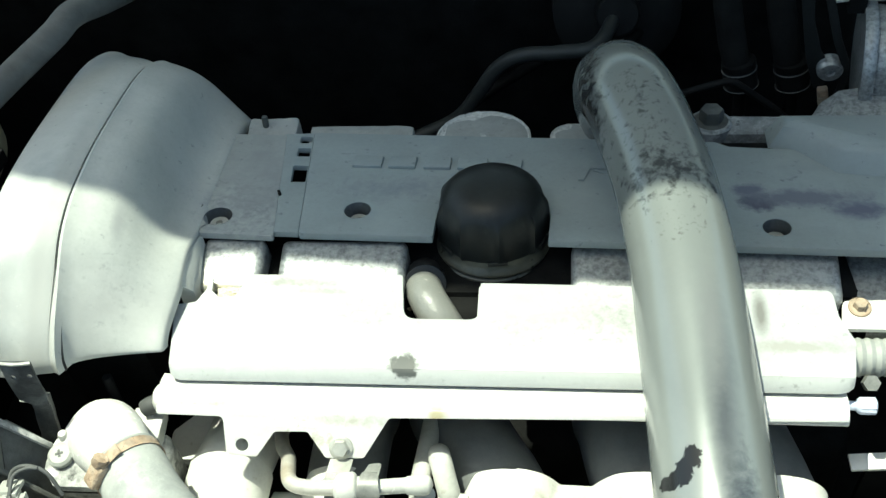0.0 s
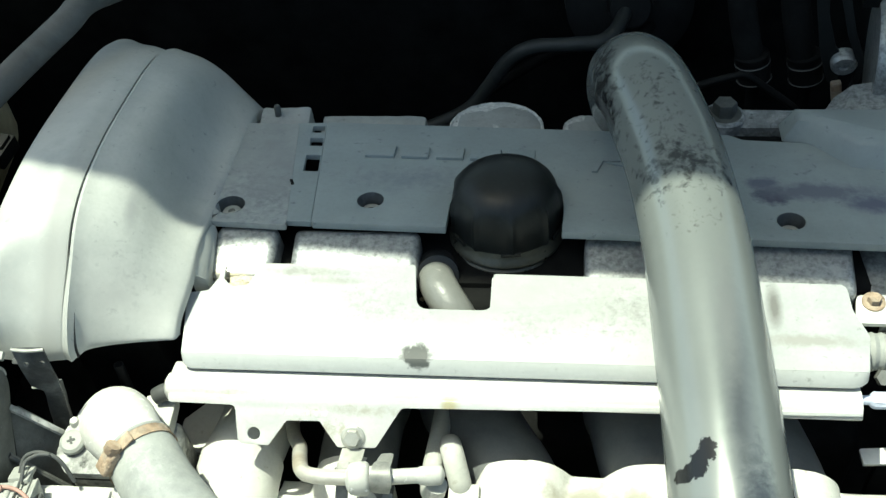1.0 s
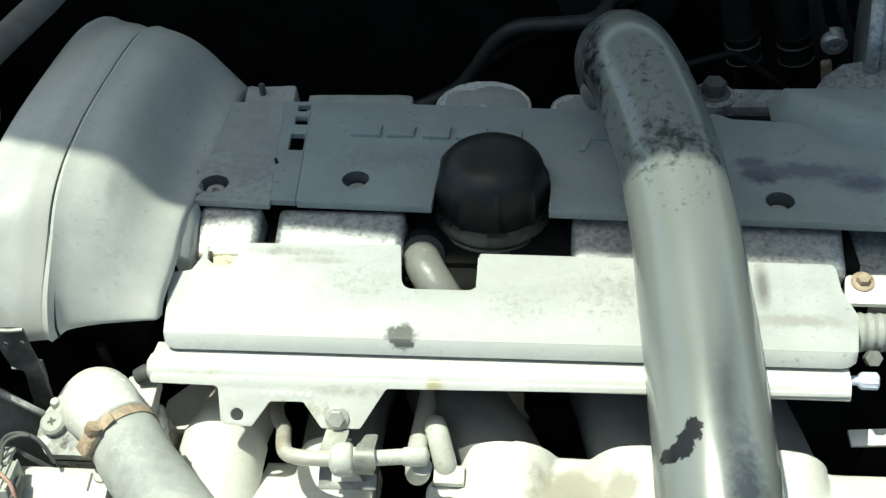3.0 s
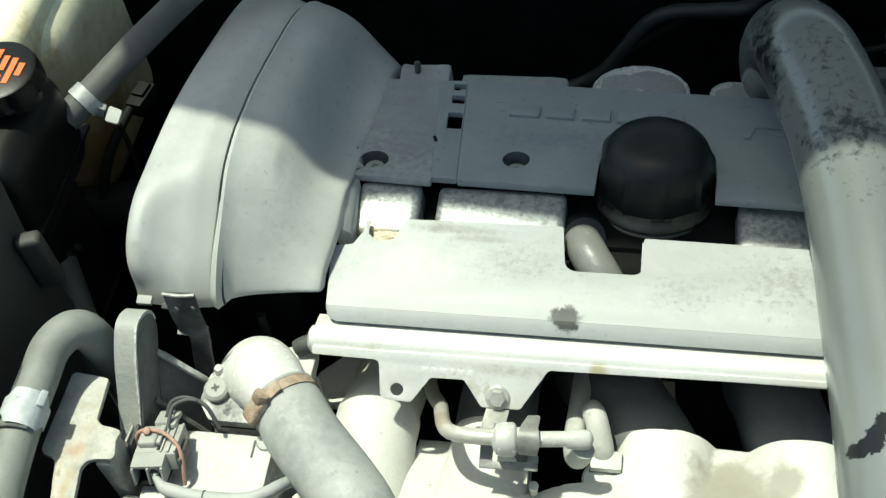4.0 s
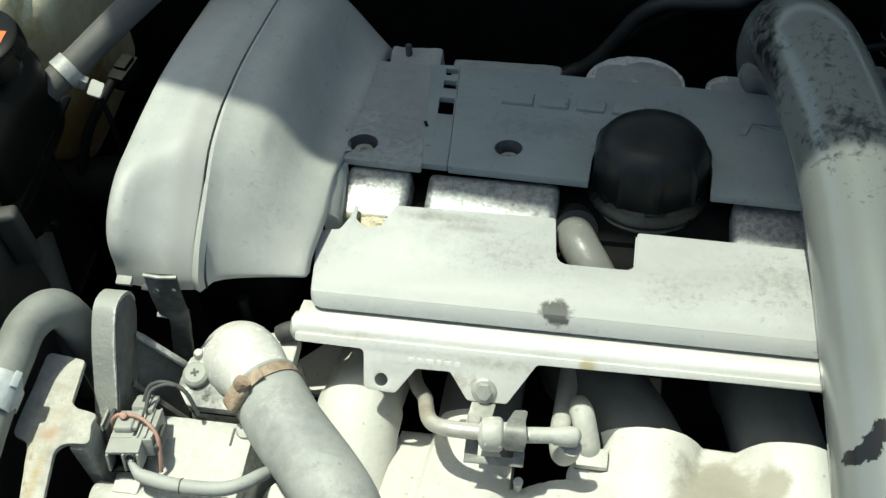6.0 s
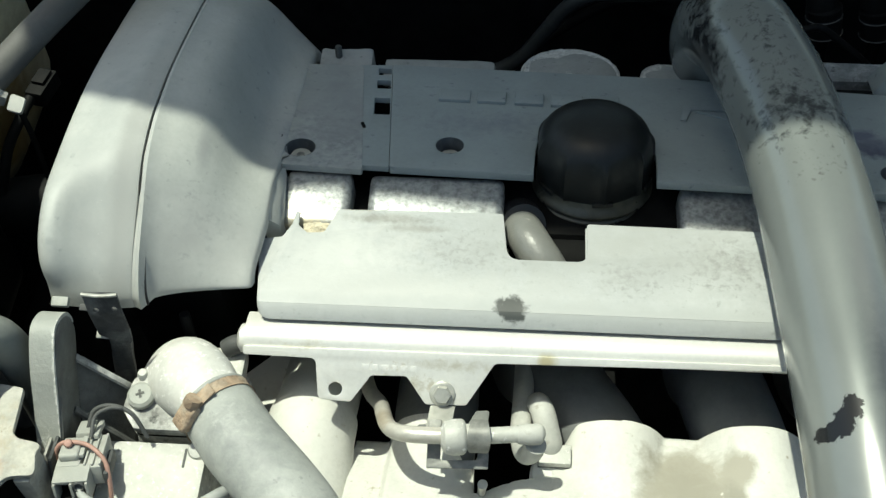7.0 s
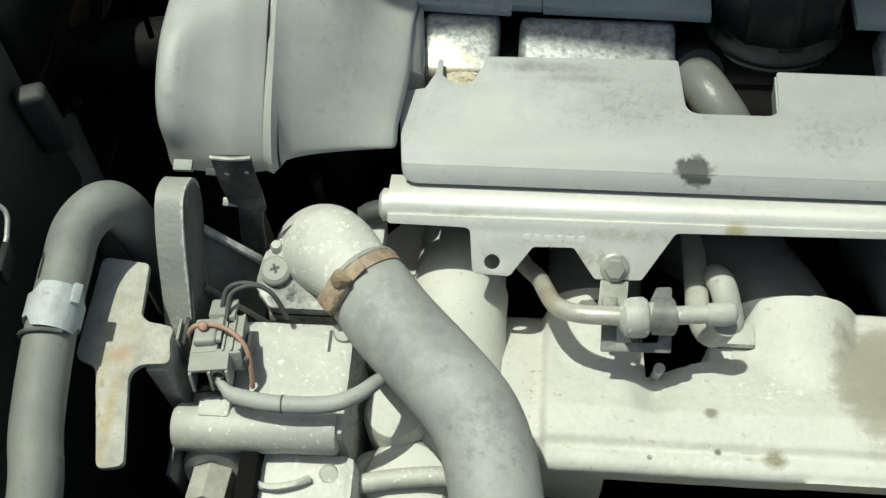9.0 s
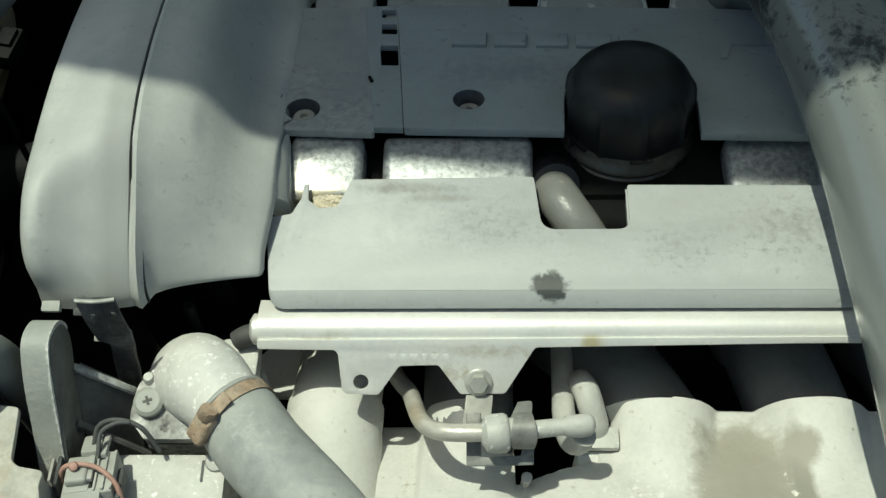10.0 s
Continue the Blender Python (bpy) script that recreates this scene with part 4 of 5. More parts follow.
part("port_flange", plate(rounded([(-0.206, 0.512, 0.003), (-0.206, 0.538, 0.004), (-0.182, 0.562, 0.003), (-0.160, 0.556, 0.003), (-0.160, 0.512, 0.003)]), 0.004, pose(0, 0, 0.700), (), 0.0008), M_MANIFOLD, manifold)
part("lower_plenum", box((0.42, 0.07, 0.08), pose(0.11, 0.312, 0.640), 0.012, 3), M_MANIFOLD, manifold)
part("left_end", box((0.05, 0.07, 0.05), pose(-0.09, 0.43, 0.688), 0.006), M_MANIFOLD, manifold)

# ---------------------------------------------------------------- fuel line with its clip
line = thing("fuel_line", (-0.06, 0.462, 0.74), "pale metal fuel line held by a spring clip", "fuel line")
part("pipe", tube([(-0.124, 0.540, 0.715), (-0.1150, 0.512, 0.733), (-0.1058, 0.4955, 0.747), (-0.1022, 0.4840, 0.757), (-0.0975, 0.4700, 0.769), (-0.0910, 0.4610, 0.779), (-0.0810, 0.4570, 0.784), (-0.066, 0.4565, 0.785), (-0.052, 0.457, 0.784)], 0.0049, 18), M_FUEL, line)
part("coupling", lathe([(0.003, -0.013), (0.0060, -0.012), (0.0092, -0.010), (0.0104, -0.006), (0.0104, 0.0), (0.0092, 0.0018), (0.0074, 0.0024), (0.0070, 0.011), (0.0072, 0.012), (0.0072, 0.015), (0.0055, 0.0155), (0.0048, 0.016), (0.0048, 0.040), (0.002, 0.040)],
                          frame_at((-0.052, 0.457, 0.784), (1, 0.13, -0.05), (0, 1, 0)), 28), M_GRIME, line)
part("elbow", tube([(-0.020, 0.4612, 0.782), (-0.013, 0.4618, 0.7815), (-0.0075, 0.4625, 0.781), (-0.0055, 0.4627, 0.7808), (-0.0040, 0.4628, 0.7805)], [0.0056, 0.0062, 0.0060, 0.0046, 0.0010], 18), M_PALEPIPE, line)
part("feed_pipe", tube([(-0.0160, 0.560, 0.706), (-0.0167, 0.525, 0.721), (-0.0175, 0.4990, 0.7325), (-0.0178, 0.4870, 0.7370), (-0.0170, 0.4740, 0.744), (-0.0150, 0.4640, 0.753), (-0.0118, 0.4595, 0.763), (-0.0095, 0.4600, 0.773)], 0.0067, 18), M_PALEPIPE, line)
part("peg", lathe([(0.0026, -0.02), (0.0026, 0.003), (0.0031, 0.004), (0.0031, 0.006), (0.0005, 0.0065)], frame_at((-0.0400, 0.4470, 0.738), (0.05, -0.1, 1)), 12), M_PALEPIPE, line)
CLIP = frame_at((-0.0545, 0.4555, 0.7725), (0, -0.40, 1))
part("clip_plate", plate(rounded([(-0.018, -0.0125, 0.001), (0.018, -0.0115, 0.001), (0.018, -0.002, 0.001), (0.012, -0.002, 0.001), (0.011, -0.0065, 0.001), (-0.010, -0.0075, 0.001), (-0.010, 0.016, 0.001), (-0.018, 0.016, 0.001)]), 0.0014, CLIP), M_CLIPDARK, line)
part("clip_tongue", plate(rounded([(-0.008, 0.0, 0.001), (0.007, 0.0, 0.001), (0.009, 0.024, 0.001), (-0.006, 0.024, 0.001)]), 0.0014, frame_at((-0.067, 0.462, 0.773), (0, 0.22, 0.97))), M_STEEL, line)
part("clip_ear", plate(rounded([(-0.006, 0.0, 0.0005), (0.006, 0.0, 0.0005), (0.007, 0.014, 0.002), (-0.001, 0.013, 0.001)]), 0.0014, frame_at((-0.044, 0.463, 0.7845), (0, 0.25, 0.97))), M_CLIPDARK, line)
scoop = []
for k in range(13):
    a = radians(-60 + 215 * k / 12)
    c = Vector((0, -0.0096 * math.cos(a), 0.0096 * math.sin(a)))
    half = 0.0068 - 0.0028 * abs(k - 6) / 6
    base = Vector((-0.0425, 0.4582, 0.7835))
    scoop.append([base + c + Vector((-half, 0, 0)), base + c + Vector((half * 1.1, 0, 0)), base + c * 0.88 + Vector((half * 1.1, 0, 0)), base + c * 0.88 + Vector((-half, 0, 0))])
part("clip_scoop", bevel(loft(scoop), 0.0003), M_CLIPDARK, line, "dark spring clip shell")
part("stub", tube([(-0.0075, 0.5080, 0.7330), (-0.0066, 0.5030, 0.7400), (-0.0046, 0.4970, 0.7430), (-0.0018, 0.4885, 0.7385), (0.0008, 0.4805, 0.729), (0.0015, 0.476, 0.70)], 0.0076, 18), M_PALEPIPE, line)
part("stub_bracket", box((0.020, 0.013, 0.010), pose(0.0035, 0.4745, 0.727), 0.0010), M_GRIME, line)
part("bracket_groove", box((0.0205, 0.0135, 0.0012), pose(0.0035, 0.4745, 0.7265), 0.0002), M_DARKHOSE, line)
part("stub_base", lathe([(0.0125, -0.03), (0.0125, 0.0), (0.011, 0.002), (0.008, 0.002)], frame_at((0.001, 0.465, 0.722), (0, -0.1, 1)), 20), M_MANIFOLD, line)

# ---------------------------------------------------------------- thermostat housing and coolant hose
thermo = thing("thermostat_housing", (-0.225, 0.475, 0.70), "speckled grey cast thermostat housing with a bent outlet", "housing")
part("outlet", tube([(-0.230, 0.500, 0.735), (-0.224, 0.495, 0.768), (-0.213, 0.484, 0.785), (-0.201, 0.471, 0.789), (-0.190, 0.459, 0.788)], [0.026, 0.0255, 0.0240, 0.021, 0.0195], 36, 10, 0.03, 2), M_ELBOW, thermo)
FL = frame_at((-0.226, 0.4735, 0.780), (0, -0.1, 1))
for dz, dx, tw in ((0.0, 0.0, 0.009), (-0.0125, -0.001, 0.0105)):
    flange = plate(rounded([(-0.029 + dx, -0.006, 0.008), (-0.020, -0.0185, 0.005), (0.028, -0.0185, 0.006), (0.028, 0.022, 0.01), (-0.026, 0.016, 0.010)]), tw, FL @ Matrix.Translation((0, 0, dz)), (), 0.0012)
    for v in flange.verts:
        v.co += Vector((noise.noise(v.co * 260), noise.noise(v.co * 260 + Vector((9, 0, 0))), 0)) * 0.0009
    part("flange", flange, M_CRUST, thermo, "crusted cast flange")
part("gasket", plate(rounded([(-0.0285, -0.006, 0.008), (-0.020, -0.018, 0.005), (0.0275, -0.018, 0.006), (0.0275, 0.022, 0.01), (-0.0255, 0.016, 0.010)]), 0.0036, FL @ Matrix.Translation((0, 0, -0.009)), (), 0), M_DARK, thermo, "black gasket")
part("lower_body", casting((0.066, 0.05, 0.12), pose(-0.222, 0.487, 0.69), 0.008, 9, 0.0008, 3), M_CRUST, thermo)
lug = part("side_lug", casting((0.022, 0.024, 0.012), pose(-0.203, 0.512, 0.754), 0.003, 5, 0.0005, 4), M_GRIME, thermo)
part("lug_stud", tube([(-0.205, 0.520, 0.764), (-0.198, 0.522, 0.767), (-0.189, 0.523, 0.768), (-0.186, 0.523, 0.768)], [0.0058, 0.0062, 0.0060, 0.0030], 18), M_DARKHOSE, lug, "dull grey stud end")
SCR = frame_at((-0.2440, 0.4745, 0.7805), (0, -0.1, 1))
head = part("screw", lathe([(0.0078, 0), (0.0084, 0.0015), (0.0082, 0.0042), (0.0065, 0.0058), (0.0005, 0.0062)], SCR, 26), M_ARM, thermo, "dusty cross-head screw")
for turn in (20, 110):
    part("cross_slot", box((0.0052, 0.0015, 0.0008), SCR @ pose(0, 0, 0.0062, 0, 0, turn), 0.0002), M_WEB, head)
part("shoulder", tube([(-0.2455, 0.4800, 0.772), (-0.2410, 0.4850, 0.777), (-0.2330, 0.4920, 0.778), (-0.2260, 0.4940, 0.772)], [0.007, 0.0095, 0.0150, 0.0160], 24, 8, 0.05, 4), M_ELBOW, thermo)
part("rear_peg", lathe([(0.0035, -0.01), (0.0035, 0.008), (0.0025, 0.010), (0.0005, 0.010)], frame_at((-0.2445, 0.4865, 0.780), (0, 0, 1)), 12), M_GRIME, thermo)

coolant = thing("coolant_hose", (-0.14, 0.39, 0.70), "dusty grey rubber coolant hose", "hose")
part("hose", tube([(-0.199, 0.468, 0.789), (-0.190, 0.459, 0.790), (-0.176, 0.441, 0.792), (-0.152, 0.417, 0.792), (-0.133, 0.395, 0.790), (-0.123, 0.368, 0.784), (-0.118, 0.335, 0.770), (-0.115, 0.290, 0.74), (-0.115, 0.25, 0.70)],
                  [0.0222, 0.0226, 0.0228, 0.0228, 0.0226, 0.0226, 0.0228, 0.023, 0.023], 32, 8, 0.015, 5), M_HOSE, coolant)
CM = frame_at((-0.1945, 0.464, 0.7895), (0.68, -0.73, 0.02), (0, 0, 1))
part("end_rim", lathe([(0.0200, -0.0062), (0.0226, -0.0066), (0.0232, -0.0058), (0.0230, -0.0045), (0.0224, -0.0040)], CM, 40), M_HOSE, coolant)
clamp = thing("hose_clamp", (-0.195, 0.465, 0.765), "rusty worm-drive hose clamp round the hose", "clamp")
CM = frame_at((-0.1945, 0.464, 0.7895), (0.68, -0.73, 0.02), (0, 0, 1))
part("band", lathe([(0.0228, -0.0034), (0.0235, -0.0036), (0.0231, -0.0026), (0.0232, 0.0026), (0.0237, 0.0036), (0.0228, 0.0034), (0.0226, 0.0)], CM, 44), M_RUST, clamp)
worm = part("worm_housing", box((0.0075, 0.018, 0.0115), CM @ pose(0.0162, 0.0182, 0.001, 0, 0, 46), 0.0028, 3), M_RUST, clamp)
part("screw_head", lathe([(0.0048, 0), (0.0048, 0.005), (0.004, 0.006), (0.0015, 0.006), (0.0015, 0.004), (0.0005, 0.004)], CM @ pose(0.0275, 0.0105, 0.001, -90, 0, 46), 8), M_RUST, worm)
part("band_tail", box((0.0012, 0.020, 0.0075), CM @ pose(0.0228, 0.0085, 0.001, 0, 0, 20), 0.0004), M_RUST, clamp)

# ---------------------------------------------------------------- pump with connector
pump = thing("steering_pump", (-0.24, 0.40, 0.62), "grimy cast aluminium pump with ribs and a bolted boss", "pump")
part("housing", casting((0.062, 0.060, 0.16), pose(-0.229, 0.416, 0.702), 0.004, 9, 0.0004, 1), M_GRIME, pump)
part("left_step", casting((0.030, 0.056, 0.15), pose(-0.266, 0.414, 0.694), 0.005, 7, 0.0006, 2), M_GRIME, pump)
for y, w in ((0.436, 0.012), (0.398, 0.010)):
    part("slit", box((0.0016, w, 0.004), pose(-0.2105, y, 0.7806), 0.0006), M_DARKHOSE, pump, "narrow dark slit")
part("rough_edge", casting((0.008, 0.050, 0.03), pose(-0.2015, 0.420, 0.761), 0.003, 9, 0.0020, 8, 260), M_SEALRIM, pump, "rough crusted edge")
part("barrel", lathe([(0.001, -0.044), (0.0105, -0.044), (0.0120, -0.042), (0.0120, 0.008), (0.0115, 0.009), (0.0115, 0.036), (0.0105, 0.038), (0.001, 0.038)], frame_at((-0.240, 0.3895, 0.7745), (1, 0.02, 0), (0, 1, 0)), 36), M_GRIME, pump)
part("barrel_pad", casting((0.016, 0.012, 0.006), pose(-0.263, 0.3965, 0.7845), 0.002, 4, 0.0003, 4), M_GRIME, pump)
part("lower_body", casting((0.056, 0.052, 0.15), pose(-0.220, 0.357, 0.690), 0.008, 9, 0.0008, 6), M_ELBOW, pump)
part("cast_line", tube([(-0.243, 0.365, 0.768), (-0.234, 0.362, 0.769), (-0.222, 0.364, 0.769), (-0.214, 0.368, 0.768)], 0.0018, 8, 6, 0.4, 3), M_GRIME, pump)
BOSS = frame_at((-0.2665, 0.372, 0.7515), (0, -0.94, 0.34))
pump_boss = part("boss", lathe([(0.0175, -0.03), (0.0175, -0.002), (0.0160, 0.0), (0.0112, 0.0)], BOSS, 32), M_GRIME, pump)
part("bolt", lathe([(0.0112, -0.002), (0.0112, 0.019), (0.0102, 0.021), (0.001, 0.021)], BOSS @ pose(0, 0, 0, 0, 0, 30), 6), M_RUSTPAINT, pump_boss, "rust-flecked hex bolt head")
# Black block set in place of the shade between the castings.
part("groove", box((0.010, 0.04, 0.05), pose(-0.2445, 0.368, 0.750), 0.002), M_DARK, pump, "black block standing for the shaded gap between castings")
part("side_rib", box((0.0022, 0.085, 0.14), pose(-0.2830, 0.405, 0.706), 0.0006), M_TABSTEEL, pump)
part("corner_lug", lathe([(0.0058, -0.03), (0.0060, -0.003), (0.0048, -0.0006), (0.001, 0.0)], frame_at((-0.2035, 0.440, 0.786), (0, -0.3, 1)), 18), M_GRIME, pump)
part("side_lug", lathe([(0.0055, -0.02), (0.0055, -0.002), (0.004, 0.0), (0.001, 0.0)], frame_at((-0.205, 0.371, 0.766), (0.2, -0.2, 1)), 16), M_GRIME, pump)

plug = thing("wiring_connector", (-0.262, 0.42, 0.784), "dusty grey wiring connector with a pink band", "connector")
KM = frame_at((-0.2625, 0.4245, 0.7955), (-0.05, 0.36, 0.93), (1, 0.12, 0))
block_l = part("left_block", box((0.0135, 0.024, 0.015), KM @ pose(-0.0060, 0.001, 0), 0.0014), M_CONNECTOR, plug)
block_r = part("right_block", box((0.0105, 0.027, 0.013), KM @ pose(0.0072, 0.0015, 0), 0.0012), M_CONNECTOR, plug)
for k in range(3):
    part("side_rail", box((0.0012, 0.025, 0.0016), KM @ pose(0.0035 + 0.0042 * k, 0.0015, 0.0072), 0.0003), M_CONNECTOR, block_r)
part("outer_rail", box((0.0028, 0.020, 0.008), KM @ pose(0.0142, -0.003, -0.002), 0.0008), M_DARKHOSE, plug)
part("latch", box((0.0112, 0.012, 0.005), KM @ pose(-0.0055, -0.0015, 0.0095), 0.0018, 3), M_CONNECTOR, block_l)
part("latch_bar", box((0.003, 0.016, 0.0026), KM @ pose(0.0010, 0.002, 0.0092), 0.0006), M_CONNECTOR, plug)
part("socket_top", box((0.0195, 0.0125, 0.0025), KM @ pose(-0.0030, -0.0150, 0.0050, 8), 0.0006), M_CONNECTOR, plug)
for dx in (-0.0118, -0.0025, 0.0060):
    part("socket_wall", box((0.0016, 0.0125, 0.0125), KM @ pose(dx, -0.0165, -0.0020), 0.0004), M_CONNECTOR, plug)
# Socket floor and back are black: the opening's shade put into colour.
part("socket_floor", box((0.0195, 0.0125, 0.002), KM @ pose(-0.0030, -0.0155, -0.0090), 0.0004), M_DARK, plug)
sock = part("socket_back", box((0.0185, 0.002, 0.012), KM @ pose(-0.0030, -0.0125, -0.0020), 0.0002), M_DARK, plug, "socket inside, blackened for its shade")
for dz in (-0.0060, 0.0012):
    part("seal", lathe([(0.0034, 0), (0.0034, 0.0045), (0.0026, 0.0050), (0.0022, 0.0030), (0.0005, 0.0030)], KM @ pose(0.0015, -0.0175, dz) @ along((0, -1, 0.1), (1, 0, 0)), 16), M_DARKHOSE, sock)
part("rear_neck", box((0.0105, 0.014, 0.013), KM @ pose(-0.0010, 0.0185, 0.003, -8), 0.0018), M_CONNECTOR, plug)
part("neck_bar", box((0.0030, 0.016, 0.003), KM @ pose(0.0062, 0.0175, 0.0080, -8), 0.0006), M_CONNECTOR, plug)
part("bracket", box((0.0022, 0.021, 0.018), KM @ pose(-0.0165, 0.003, 0.0), 0.0008), M_TABSTEEL, plug, "thin steel holder")
part("bracket", box((0.0016, 0.015, 0.016), KM @ pose(-0.0200, 0.005, 0.001), 0.0005), M_STEEL, plug)
rubber = part("band", tube([(-0.280, 0.420, 0.791), (-0.277, 0.4285, 0.8035), (-0.269, 0.4305, 0.8075), (-0.258, 0.4290, 0.8068), (-0.2485, 0.4220, 0.8045), (-0.2455, 0.414, 0.797), (-0.2455, 0.407, 0.786)], 0.0013, 10), M_TIE, plug, "dusty pink rubber band")
part("band_knot", lathe([(0.0005, -0.0025), (0.0022, -0.0018), (0.0026, 0.0), (0.0020, 0.0020), (0.0005, 0.0024)], frame_at((-0.2695, 0.4290, 0.8085), (0.3, -0.3, 1)), 10), M_TIE, rubber)
cable = thing("wiring_lead", (-0.225, 0.397, 0.785), "grey sleeved cable drooping across the pump", "cable")
part("sleeve", tube([(-0.2615, 0.4075, 0.8015), (-0.2560, 0.4010, 0.8005), (-0.249, 0.397, 0.799), (-0.229, 0.3945, 0.7985), (-0.204, 0.396, 0.798), (-0.191, 0.402, 0.797), (-0.183, 0.411, 0.792), (-0.176, 0.424, 0.775)],
                    [0.0016, 0.0026, 0.0042, 0.0044, 0.0042, 0.0040, 0.0038, 0.0036], 16), M_HOSE, cable)
part("joint", lathe([(0.0040, -0.0006), (0.0046, -0.0004), (0.0046, 0.0004), (0.0040, 0.0006)], frame_at((-0.2265, 0.3946, 0.7985), (1, 0.02, 0), (0, 0, 1)), 18), M_DARKHOSE, cable)
part("second_wire", tube([(-0.2605, 0.437, 0.801), (-0.2595, 0.448, 0.8055), (-0.252, 0.4525, 0.8075), (-0.245, 0.4535, 0.8065)], 0.0012, 10), M_DARKHOSE, cable)
part("thin_wire", tube([(-0.265, 0.445, 0.797), (-0.262, 0.453, 0.803), (-0.252, 0.455, 0.806), (-0.240, 0.452, 0.803), (-0.232, 0.444, 0.79)], 0.0013, 10), M_DARKHOSE, cable)

pump_neck = thing("water_outlet", (-0.175, 0.395, 0.64), "pale lobed casting below the coolant hose", "casting")
part("upper_lobe", lathe([(0.018, -0.09), (0.0175, -0.008), (0.015, -0.002), (0.008, 0.0), (0.001, 0.0)], frame_at((-0.178, 0.414, 0.748), (0, 0, 1)), 24), M_MANIFOLD, pump_neck)
part("lower_lobe", lathe([(0.026, -0.09), (0.0255, -0.010), (0.021, -0.003), (0.012, 0.0), (0.001, 0.0)], frame_at((-0.170, 0.378, 0.742), (0, 0, 1)), 28), M_MANIFOLD, pump_neck)
part("side_lobe", lathe([(0.018, -0.08), (0.0175, -0.006), (0.012, 0.0), (0.001, 0.0)], frame_at((-0.186, 0.380, 0.735), (0, 0, 1)), 24), M_MANIFOLD, pump_neck)
part("thin_pipe", tube([(-0.235, 0.345, 0.742), (-0.212, 0.364, 0.744), (-0.195, 0.372, 0.746), (-0.17, 0.377, 0.748), (-0.145, 0.379, 0.748), (-0.11, 0.378, 0.742)], 0.0052, 14), M_GRIME, pump_neck)

# ---------------------------------------------------------------- brackets
rusty = thing("pressed_bracket", (-0.30, 0.41, 0.79), "flaking zinc-plated pressed steel bracket with rust", "bracket")
shape = rounded([(-0.3222, 0.4585, 0.004), (-0.2978, 0.4556, 0.003), (-0.2964, 0.4272, 0.005), (-0.2920, 0.4243, 0.005), (-0.2793, 0.4223, 0.004), (-0.2778, 0.4028, 0.004), (-0.2920, 0.4018, 0.008), (-0.2964, 0.3969, 0.006), (-0.2895, 0.3520, 0.004),
                 (-0.3022, 0.3500, 0.004), (-0.3091, 0.3813, 0.004), (-0.3135, 0.3999, 0.006), (-0.3242, 0.4028, 0.006)], 4)
bent = plate(shape, 0.004, Matrix.Translation((0, 0, 0.822)), (), 0.001)
bmesh.ops.subdivide_edges(bent, edges=[e for e in bent.edges if e.calc_length() > 0.006], cuts=3)
for v in bent.verts:
    v.co.z += 0.0035 * math.exp(-((v.co.y - 0.4135) / 0.004) ** 2) + 0.0006 * noise.noise(v.co * 180)
part("flat_face", bent, M_RUSTPAINT, rusty)
part("leg", box((0.010, 0.02, 0.12), pose(-0.2860, 0.411, 0.757), 0.002), M_RUSTPAINT, rusty)

arch = thing("mounting_arm", (-0.285, 0.47, 0.74), "grey curved mounting arm beside the timing cover", "bracket")
outer = spline([(0, 0.415, 0.755), (0, 0.428, 0.783), (0, 0.440, 0.800), (0, 0.449, 0.812), (0, 0.459, 0.8265), (0, 0.469, 0.838), (0, 0.479, 0.8455), (0, 0.488, 0.8445), (0, 0.497, 0.837), (0, 0.4985, 0.825), (0, 0.490, 0.811), (0, 0.478, 0.799), (0, 0.458, 0.775), (0, 0.440, 0.750)], 5)
arm_rings = []
for k, q in enumerate(outer[:46]):
    d = (outer[k + 1] - q).normalized()
    inner = q + Vector((0, d.z, -d.y)) * 0.006
    arm_rings.append([Vector((-0.2935, q.y, q.z)), Vector((-0.2795, q.y, q.z)), Vector((-0.2795, inner.y, inner.z)), Vector((-0.2935, inner.y, inner.z))])
part("arm", bevel(loft(arm_rings), 0.0020, 3, 60), M_ARM, arch)
mid = Vector((0, 0.474, 0.817))
# Cheek faces away from the sun; its shade is put into a darker colour.
cheek = [[Vector((x, *(q + (mid - q).normalized() * d).yz)) for q in outer] for x, d in ((-0.2925, 0.003), (-0.2792, 0.0022), (-0.2782, 0.004))]
part("side_cheek", loft(cheek), M_WEB, arch, "rough side of the arm, darkened for shade")
web_pts = [Vector((0.440, 0.74)), Vector((0.460, 0.775)), Vector((0.474, 0.795)), Vector((0.483, 0.8095)), Vector((0.490, 0.80)), Vector((0.488, 0.74))]
part("web", loft([[Vector((x, p.x, p.y - drop)) for p in web_pts] for x, drop in ((-0.279, 0.0), (-0.267, 0.018), (-0.2555, 0.038))]), M_WEB, arch, "dark web between the arm and the housing")
# Pale strip: the sunlit look of the web's edge, put into the colour.
part("ridge", bevel(loft([[Vector((x, 0.4805, z - 0.003)), Vector((x, 0.4850, z - 0.003)), Vector((x, 0.4845, z)), Vector((x, 0.4810, z))] for x, z in ((-0.2775, 0.8120), (-0.266, 0.7965), (-0.2535, 0.7800))]), 0.0008), M_CRUST, arch, "dusty upper edge of the web, pale as if sunlit")
part("lower_ridge", tube([(-0.2785, 0.459, 0.792), (-0.264, 0.458, 0.770), (-0.250, 0.457, 0.75)], 0.0022, 8), M_WEB, arch)

clipl = thing("cover_clip", (-0.277, 0.507, 0.820), "pale plastic clip at the cover's lower edge", "clip")
part("body", box((0.010, 0.006, 0.004), pose(-0.2895, 0.5100, 0.8270, 15), 0.0010), M_ARM, clipl)
